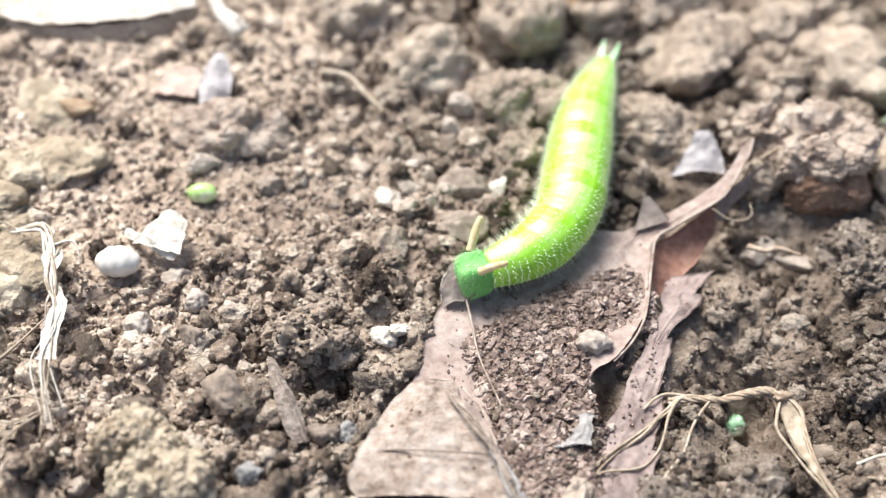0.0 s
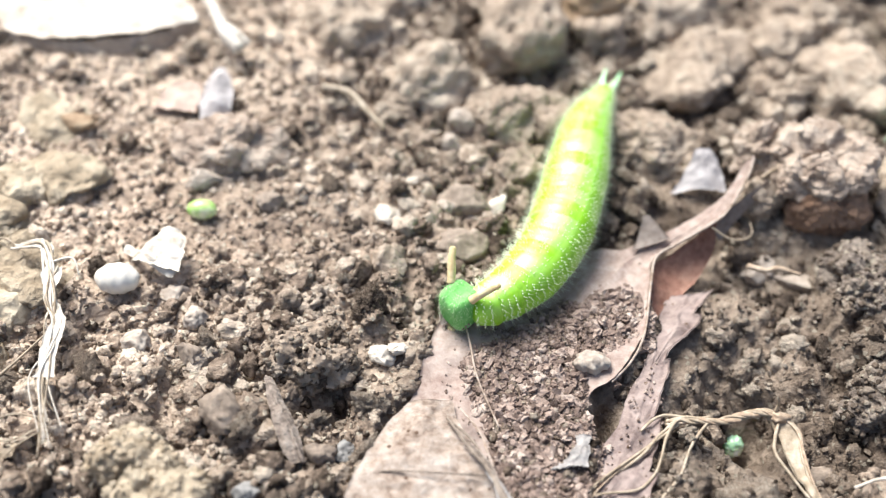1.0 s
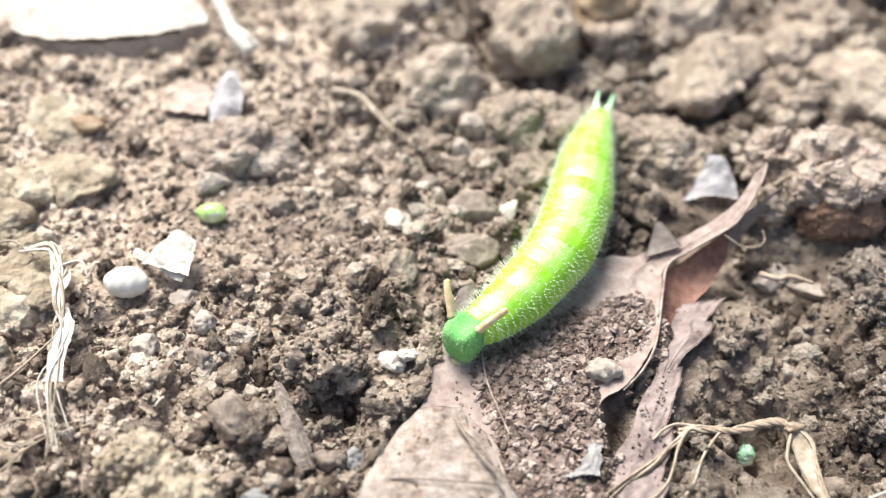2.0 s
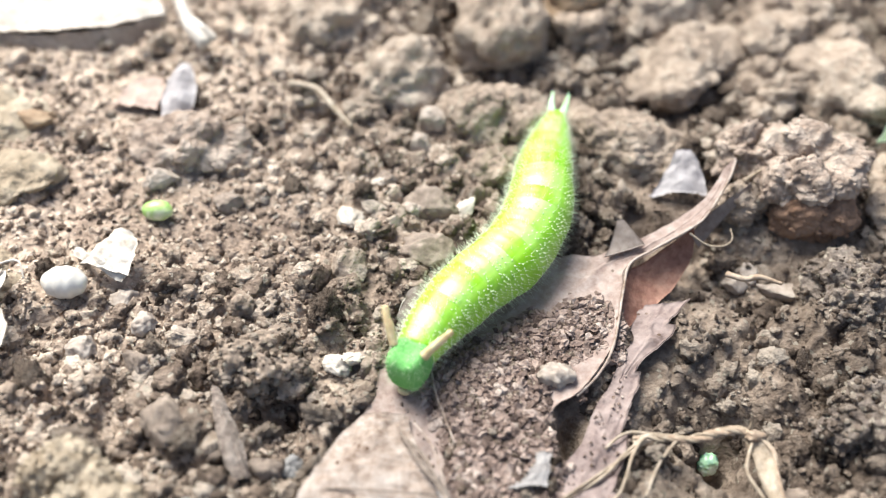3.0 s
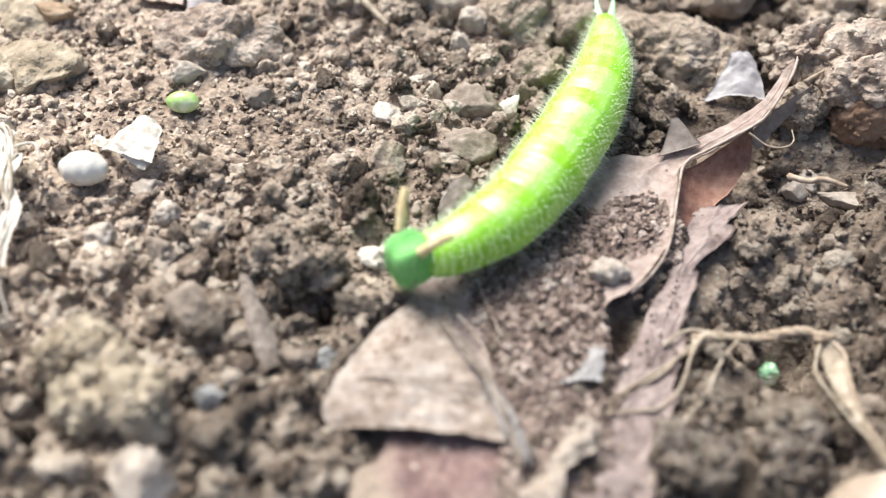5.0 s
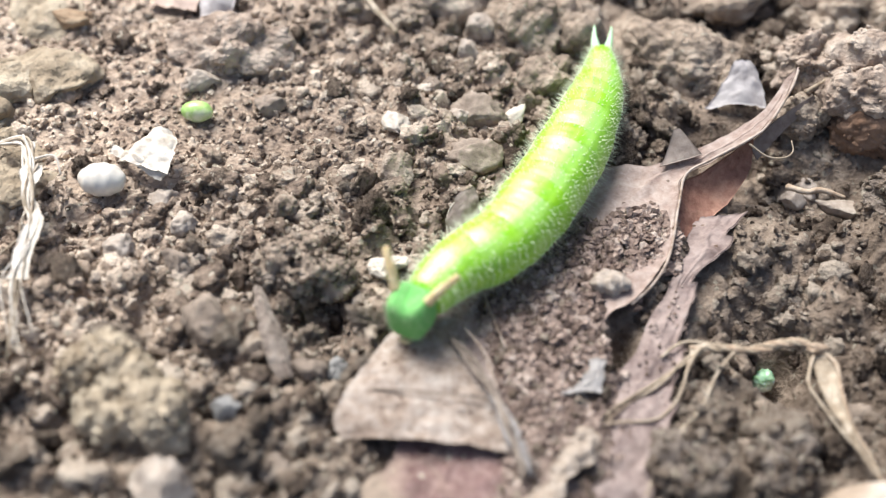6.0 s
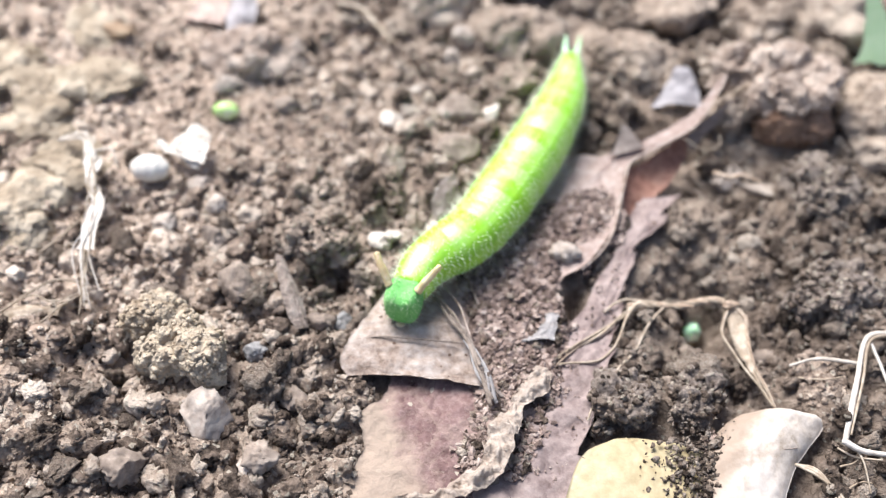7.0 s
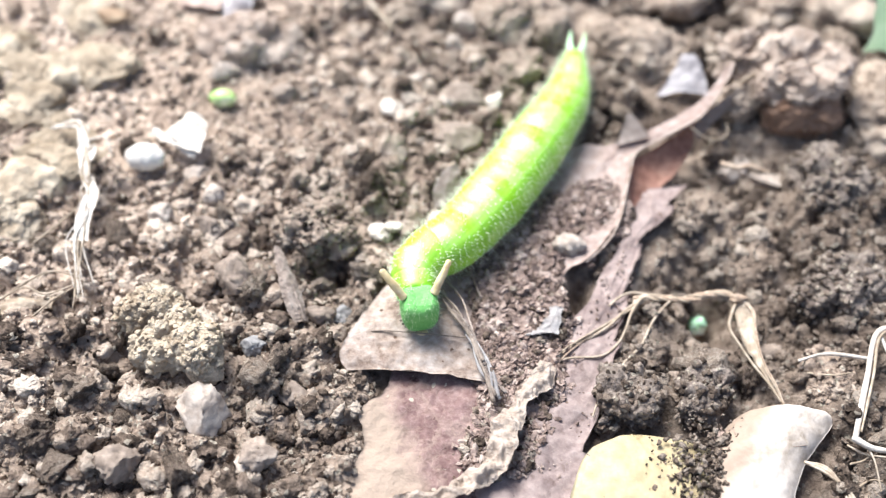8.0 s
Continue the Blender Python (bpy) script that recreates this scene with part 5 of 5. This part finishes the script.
strand("tendril", [(3.36, 8.17, 0.42), (3.66, 8.42, 0.46), (3.84, 8.68, 0.5), (3.84, 8.92, 0.55)], 0.02, 0.007, straw_tan, "thin tan tendril at the leaf's tip", "tendril", 10)


def build_frayed_twig():
    """A weathered stalk whose fibres have come apart."""
    o = np.array([0.5, 4.85, 0.05])
    ob = group_thing("frayed_twig", o, "weathered grey twig with loose fibres lying on the flap", "twig")
    rng = np.random.default_rng(29)
    run = np.array([(0.16, 5.4, 0.07), (0.32, 5.1, 0.11), (0.5, 4.82, 0.1), (0.66, 4.54, 0.05), (0.8, 4.26, -0.05)])
    for k in range(9):
        j = rng.normal(0, 1, run.shape) * np.array([0.028, 0.02, 0.012])
        part("fibre", tube((run + j - o)[k % 3:5 - (k % 4 == 3)], 0.01, 0.02, 40, 6, 130 + k, 0.5), (twig_brown, splinter_wood, scrap_grey)[k % 3], ob)
    part("side_shoot", tube(np.array([(0.26, 5.5, 0.06), (0.42, 5.25, 0.09), (0.5, 5.0, 0.1), (0.56, 4.82, 0.09)]) - o, 0.011, 0.009, 30, 6, 141, 0.4), leaf_pale, ob, "thin pale side shoot")


build_frayed_twig()
strand("bent_straw", [(4.62, 5.3, -0.1), (4.36, 5.16, -0.04), (4.2, 4.7, -0.1), (4.0, 4.1, -0.18)], 0.026, 0.028, fibre_white, "bent white straw on the soil", "straw", 13, 8)
strand("bent_straw", [(4.66, 5.26, -0.08), (4.39, 5.13, -0.03), (4.25, 4.7, -0.08), (4.06, 4.16, -0.16)], 0.016, 0.012, straw_tan, "thin tan straw lying along a white one", "straw", 23, 8)
strand("bent_straw", [(3.98, 4.1, -0.17), (4.15, 4.02, -0.2), (4.42, 4.0, -0.22)], 0.03, 0.022, fibre_white, "short white straw end on the soil", "straw", 14, 8)
strand("bent_straw", [(3.62, 4.9, -0.16), (3.9, 4.98, -0.14), (4.32, 4.95, -0.15)], 0.016, 0.022, fibre_white, "thin white straw on the soil", "straw", 15)
strand("bent_straw", [(4.4, 5.15, -0.05), (4.5, 4.8, -0.14), (4.55, 4.4, -0.22)], 0.018, 0.012, fibre_white, "thin white straw on the soil", "straw", 16)


for k, run in enumerate([[(3.98, 4.12), (4.1, 4.0), (4.3, 3.92)], [(3.95, 3.9), (4.1, 3.96), (4.28, 4.1)], [(4.0, 3.7), (4.15, 3.8), (4.3, 3.75)], [(4.05, 4.2), (4.14, 3.95), (4.18, 3.65)], [(3.7, 4.8), (3.9, 4.74), (4.1, 4.78)]]):
    strand("root_hair", [on(x, y, 0.1) for x, y in run], 0.012, 0.007, straw_tan, "fine pale root hair on the soil", "root hair", 70 + k)


strand("silk_thread", [(0.08, 6.5, 0.05), (0.07, 6.62, 0.13), (0.11, 6.72, 0.2), (0.2, 6.78, 0.22), (0.31, 6.8, 0.22)], 0.007, 0.006, fibre_white, "thin looped white thread on the leaf's edge", "thread", 18)
strand("silk_thread", [(0.11, 6.72, 0.2), (0.15, 6.66, 0.15), (0.2, 6.69, 0.17), (0.28, 6.74, 0.2)], 0.006, 0.005, fibre_white, "thin looped white thread on the leaf's edge", "thread", 19)
small_petal("leaf_scrap", [(-4.15, 4.74, 0.02), (-3.85, 4.82, 0.06), (-3.5, 4.98, 0.05)], [(-4.1, 5.02, 0.03), (-3.8, 5.08, 0.08), (-3.42, 5.12, 0.05)], straw_tan, "torn yellowish scrap of dry leaf on the soil", 99, "leaf scrap", 0.05, 0.08)
strand("root_hair", [(-4.1, 4.85, 0.1), (-3.8, 5.12, 0.12), (-3.55, 5.06, 0.12), (-3.3, 5.2, 0.12)], 0.011, 0.007, straw_tan, "thin tan root hair on the soil", "root hair", 76)
strand("root_hair", [(-3.62, 4.82, 0.08), (-3.45, 5.02, 0.12), (-3.25, 5.18, 0.14)], 0.01, 0.006, straw_tan, "thin tan root hair on the soil", "root hair", 77)
for x, y, size, turn, m, label in ((-1.4, 3.56, (0.08, 0.24, 0.08), -0.5, stone_pale, "long pale tan stone in the soil"), (-1.05, 3.42, (0.05, 0.22, 0.05), 0.75, crumple_tan, "pinkish tan chip of bark in the soil"),
                                   (3.42, 7.62, (0.1, 0.15, 0.14), 0.3, stone_pale, "upright cream pebble beside the leaf"), (3.72, 7.44, (0.3, 0.1, 0.09), -0.15, stone_pale, "flat cream stone lying in the soil")):
    ob = thing("pebble", lump(4, int(400 + 10 * y), 0.4, 0.15, size, 0.1, 5), m, on(x, y, size[2] * 0.5), label, "pebble", "pebbles")
    ob.rotation_euler = (0, 0, turn)


def build_splinter():
    o = np.array([-1.25, 5.35, 0.0])
    ob = group_thing("wood_splinter", o, "flat grey-brown wood splinter leaning on the soil", "splinter")
    part("blade", sheet([tuple(np.array(p) - o) for p in [(-1.47, 5.76, 0.1), (-1.4, 5.5, 0.1), (-1.3, 5.2, 0.06), (-1.16, 4.96, -0.02)]],
                        [tuple(np.array(p) - o) for p in [(-1.42, 5.77, 0.1), (-1.28, 5.52, 0.06), (-1.12, 5.22, 0.0), (-1.04, 5.0, -0.04)]], 40, 14, belly=0.05, ruffle=0.02, jag=0.02, crumple=0.05, thick=0.03, seed=101), splinter_wood, ob)
    part("rib", tube([tuple(np.array(p) - o) for p in [(-1.46, 5.78, 0.12), (-1.32, 5.48, 0.13), (-1.16, 5.18, 0.08), (-1.06, 4.97, 0.0)]], 0.012, 0.02, 30, 6, 102), splinter_wood, ob)


build_splinter()

# ---- the caterpillar ----
SEGMENTS = 20
GIRTH_AT = [0.0, 0.06, 0.18, 0.38, 0.6, 0.78, 0.9, 1.0]
GIRTH = [0.176, 0.226, 0.29, 0.333, 0.33, 0.276, 0.19, 0.1]
BODY_LEN, NECK = 3.85, 0.1
POSTURE, FACING = {}, {}
POSTURE[0.0] = [(0.384, 6.673), (0.706, 6.809), (1.011, 7.011), (1.295, 7.407), (1.447, 8.04), (1.628, 8.909), (1.932, 9.819)]
POSTURE[0.5] = [(0.322, 6.809), (0.613, 6.72), (0.968, 6.987), (1.267, 7.48), (1.474, 8.262), (1.685, 9.133), (1.978, 9.852)]
POSTURE[1.0] = [(0.268, 6.538), (0.526, 6.542), (0.907, 6.861), (1.203, 7.352), (1.42, 8.053), (1.622, 8.911), (1.9, 9.62)]
POSTURE[1.5] = [(0.2, 6.399), (0.521, 6.506), (0.869, 6.801), (1.162, 7.287), (1.357, 7.94), (1.531, 8.7), (1.781, 9.435)]
POSTURE[3.0] = [(0.201, 5.962), (0.366, 6.31), (0.693, 6.764), (1.085, 7.183), (1.334, 7.734), (1.43, 8.397), (1.58, 9.178)]
POSTURE[3.5] = [(0.028, 6.016), (0.303, 6.158), (0.65, 6.519), (1.024, 6.999), (1.311, 7.66), (1.4, 8.412), (1.539, 9.174)]
POSTURE[4.0] = [(-0.043, 5.838), (0.224, 6.046), (0.588, 6.463), (0.984, 6.938), (1.269, 7.593), (1.368, 8.338), (1.493, 9.048)]
POSTURE[4.5] = [(-0.051, 5.773), (0.187, 6.033), (0.549, 6.448), (0.943, 6.954), (1.253, 7.609), (1.368, 8.316), (1.506, 9.024)]
POSTURE[5.0] = [(-0.123, 5.805), (0.195, 5.957), (0.65, 6.398), (1.007, 7.005), (1.351, 7.763), (1.538, 8.436), (1.58, 9.144)]
POSTURE[5.2] = [(-0.19, 5.689), (0.161, 5.945), (0.609, 6.397), (0.959, 7.015), (1.292, 7.712), (1.525, 8.399), (1.588, 9.042)]
POSTURE[6.3] = [(-0.075, 5.331), (0.137, 5.746), (0.575, 6.169), (0.897, 6.741), (1.19, 7.404), (1.396, 8.109), (1.46, 8.779)]
POSTURE[6.5] = [(-0.026, 5.224), (0.154, 5.675), (0.595, 6.108), (0.944, 6.765), (1.232, 7.448), (1.421, 8.124), (1.509, 8.792)]
POSTURE[7.0] = [(-0.113, 5.137), (0.076, 5.567), (0.527, 6.053), (0.889, 6.71), (1.246, 7.478), (1.471, 8.127), (1.562, 8.823)]
POSTURE[7.5] = [(-0.026, 5.202), (0.001, 5.599), (0.414, 6.041), (0.791, 6.652), (1.195, 7.366), (1.477, 8.047), (1.567, 8.779)]
POSTURE[8.0] = [(0.03, 4.994), (-0.023, 5.438), (0.371, 5.898), (0.774, 6.534), (1.206, 7.356), (1.456, 7.943), (1.562, 8.661)]
FACING.update({0.0: 200, 0.5: 196, 1.0: 222, 1.5: 232, 3.0: 246, 3.5: 225, 4.0: 238, 4.5: 238, 5.0: 218, 5.2: 218, 6.3: 258, 6.5: 262, 7.0: 258, 7.5: 268, 8.0: 284})
AXIS_UP = {1.8: [0.27, 0.3, 0.32, 0.33, 0.31, 0.28, 0.22], 4.8: [0.33, 0.34, 0.34, 0.33, 0.31, 0.28, 0.22],
           6.0: [0.42, 0.4, 0.36, 0.33, 0.31, 0.28, 0.22], 9.0: [0.43, 0.42, 0.37, 0.33, 0.31, 0.28, 0.22]}      # until these times
HOME = np.array([0.9, 7.2, 0.0])


def girth(u):
    return np.interp(u, GIRTH_AT, GIRTH)


def hairs(points, normals, length, r, rng, lean=0.35):
    """Short pointed bristles, each on a small bead."""
    vs, fs, base = [], [], 0
    bv, bf = ICO[1]
    for p, n in zip(points, normals):
        d = n + lean * rng.normal(size=3)
        d /= np.linalg.norm(d)
        a = np.cross(d, (0.3, 0.5, 0.8))
        a /= np.linalg.norm(a)
        b = np.cross(d, a)
        k = r * 0.2
        tip = p + d * length * rng.uniform(0.6, 1.2)
        vs += [p + k * a, p - 0.5 * k * a + 0.87 * k * b, p - 0.5 * k * a - 0.87 * k * b, tip]
        fs += [[base, base + 1, base + 3], [base + 1, base + 2, base + 3], [base + 2, base, base + 3]]
        base += 4
        vs += list(p + bv * r)
        fs += (bf + base).tolist()
        base += len(bv)
    return np.array(vs), np.array(fs)


def segment_shape(u0, u1, length, first=False, last=False):
    """One body ring: a short barrel that narrows like its neighbours and tucks under them."""
    ns, nr = 44, 21
    t = np.linspace(-1.7, 1.7, nr)
    mid = (girth(u0) + girth(u1)) / 2
    rad = mid + (girth(u0) - girth(u1)) / 2 * t
    rad = rad + mid * 0.012 * (np.cos(np.clip(t, -1, 1) * np.pi / 2) - 0.5) - 0.035 * (np.clip(np.abs(t) - 0.97, 0, 1) / 0.73) ** 2
    where = (u0 + u1) / 2 * BODY_LEN - t * length / 2            # soft swelling of each body ring
    rad = rad + mid * (0.013 * np.cos(where / 0.36 * 2 * np.pi) + 0.005 * np.cos(where / 0.09 * 2 * np.pi) + 0.008 * np.cos(where / 0.83 * 2 * np.pi + 1)) * min(1, (u0 + 0.05) * 4)
    if first:
        rad = rad * np.sqrt(np.clip(1 - (np.clip(t - 0.4, 0, 1) / 0.88) ** 2, 0.02, 1))
    if last:
        rad = rad * np.sqrt(np.clip(1 - (np.clip(-t - 0.2, 0, 2) / 1.08) ** 2, 0.02, 1))
    th = np.linspace(0, 2 * np.pi, ns, endpoint=False)
    low = np.where(np.sin(th) < 0, 0.86, 0.98)
    v = np.stack([np.outer(rad, np.cos(th)), np.repeat(t[:, None] * length / 2, ns, 1), np.outer(rad, np.sin(th) * low)], -1).reshape(-1, 3)
    f = []
    for k in range(nr - 1):
        for j in range(ns):
            a, b, c, d = k * ns + j, k * ns + (j + 1) % ns, (k + 1) * ns + (j + 1) % ns, (k + 1) * ns + j
            f += [[a, b, c], [a, c, d]]
    v = np.vstack([v, [[0, -length * 0.85, 0]], [[0, length * 0.85, 0]]])
    m = nr * ns
    f += [[m, (j + 1) % ns, j] for j in range(ns)] + [[m + 1, m - ns + j, m - ns + (j + 1) % ns] for j in range(ns)]
    return v, np.array(f)[:, ::-1]


def build_caterpillar():
    rng = np.random.default_rng(77)
    ob = group_thing("caterpillar", HOME, "bright lime green hairy caterpillar with brown horns on a dead leaf", "caterpillar")
    step = BODY_LEN / SEGMENTS
    rings = []
    for k in range(SEGMENTS):
        u0, u1 = k / SEGMENTS, (k + 1) / SEGMENTS
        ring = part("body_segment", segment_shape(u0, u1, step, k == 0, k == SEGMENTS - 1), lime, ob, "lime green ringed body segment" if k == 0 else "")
        pts, nrm = [], []
        for row in range(3):
            y = (row - 1) * step * 0.34
            n = 44
            for j in range(n):
                th = -0.55 + (np.pi + 1.1) * (j + 0.5 * (row % 2) + 0.2 * rng.normal()) / n
                if abs(th - np.pi / 2) < 0.75 and rng.random() < 0.55:
                    continue
                r = girth((u0 + u1) / 2) + (girth(u0) - girth(u1)) * (row - 1) * 0.34
                d = np.array([np.cos(th), 0, np.sin(th)])
                pts.append(d * r * (1, 1, 0.98 if d[2] > 0 else 0.86) + (0, y + 0.01 * rng.normal(), 0))
                nrm.append(d)
        part("bristles", hairs(np.array(pts), np.array(nrm), 0.095, 0.0068, rng, 0.25), bristle_white, ring, "tiny white beads and hairs")
        rings.append(ring)
    for side in (-1, 1):                            # forked tail on the last ring
        part("tail_prong", tube([(side * 0.05, -0.08, 0.02), (side * 0.075, -0.2, 0.05), (side * 0.085, -0.36, 0.1)], 0.05, 0.008, 16, 10, 3, 0.05), tail_skin, rings[-1], "pale green pointed tail prong")
    v, f = ICO[5]
    v = v.copy()
    w = np.sign(v) * np.abs(v) ** 0.6
    w = w * np.array([0.178, 0.17, 0.225])
    w[:, 0] *= 1 - 0.14 * np.clip(-v[:, 2], 0, 1)
    w[:, 2] -= 0.035 * np.exp(-(v[:, 0] / 0.25) ** 2) * np.clip(v[:, 2], 0, 1)
    head = part("head", (w, f), head_skin, ob, "deep green rounded hairy head")
    pts, nrm = [], []
    for k in range(700):
        d = rng.normal(size=3)
        d /= np.linalg.norm(d)
        if d[1] < -0.35:
            continue
        q = np.sign(d) * np.abs(d) ** 0.6 * np.array([0.178, 0.17, 0.225])
        q[0] *= 1 - 0.14 * max(-d[2], 0)
        pts.append(q)
        nrm.append(d)
    part("bristles", hairs(np.array(pts), np.array(nrm) + (0, 0.3, -0.5), 0.06, 0.0035, rng), bristle_green, head, "short pale hairs")
    for side in (-1, 1):
        run = [(side * 0.14, -0.02, 0.19), (side * 0.2, -0.09, 0.27), (side * 0.26, -0.15, 0.34), (side * 0.31, -0.22, 0.39)]
        horn = part("horn", tube(run, 0.042, 0.03, 26, 12, 9 + side, 0.25), horn_skin, head, "orange-brown bristly horn")
        c = spline(run, 26)[3:]
        a = rng.uniform(0, 6.28, len(c) * 4)
        d = np.stack([np.cos(a), 0.4 + 0 * a, np.sin(a)], -1)
        p = np.repeat(c, 4, 0) + d * 0.03
        part("bristles", hairs(p, d, 0.05, 0.004, rng), horn_skin, horn)
    part("mouth", (ICO[3][0] * (0.06, 0.035, 0.03) + (0, 0.15, -0.215), ICO[3][1]), horn_skin, head, "small brown mouthparts")
    for side in (-1, 1):
        for k in range(3):
            part("eye", (ICO[2][0] * 0.012 + (side * (0.15 + 0.02 * k), 0.12 - 0.02 * k, -0.11 + 0.035 * k), ICO[2][1]), twig_brown, head, "tiny dark eye")
    return ob, rings, head


caterpillar, body_rings, cat_head = build_caterpillar()


def axis(t):
    """The body's centre line at a time, head first, in the caterpillar's own space."""
    ups = AXIS_UP[min(k for k in AXIS_UP if t < k)]
    p = np.array([(x, y, lie(x, y) + up) for (x, y), up in zip(POSTURE[t], ups)])
    return spline(p - HOME, 400)


def frame_at(p, ahead):
    """A pose at p whose y axis points ahead and whose z axis stays up."""
    y = Vector(ahead).normalized()
    x = y.cross(Vector((0, 0, 1))).normalized()
    z = x.cross(y)
    m = Matrix((x, y, z)).transposed().to_4x4()
    m.translation = Vector(p) * CM
    return m


def motions():
    times = sorted(POSTURE)
    lines = {t: axis(t) for t in times}
    for k, ring in enumerate(body_rings):
        rows = []
        for t in times:
            c = lines[t]
            s = np.concatenate([[0], np.cumsum(np.linalg.norm(np.diff(c, axis=0), axis=1))])
            at = NECK + (s[-1] - NECK) * (k + 0.5) / SEGMENTS
            near, far = max(at - 0.2, 0), min(at + 0.2, s[-1])
            p, a, b = (np.array([np.interp(g, s, c[:, j]) for j in range(3)]) for g in (at, near, far))
            rows.append((t, frame_at(p, a - b)))
        walk(ring, rows)
    rows = []
    for t in times:
        g = radians(FACING[t])
        rows.append((t, frame_at(lines[t][0], (math.cos(g), math.sin(g), -0.12))))
    walk(cat_head, rows)


motions()
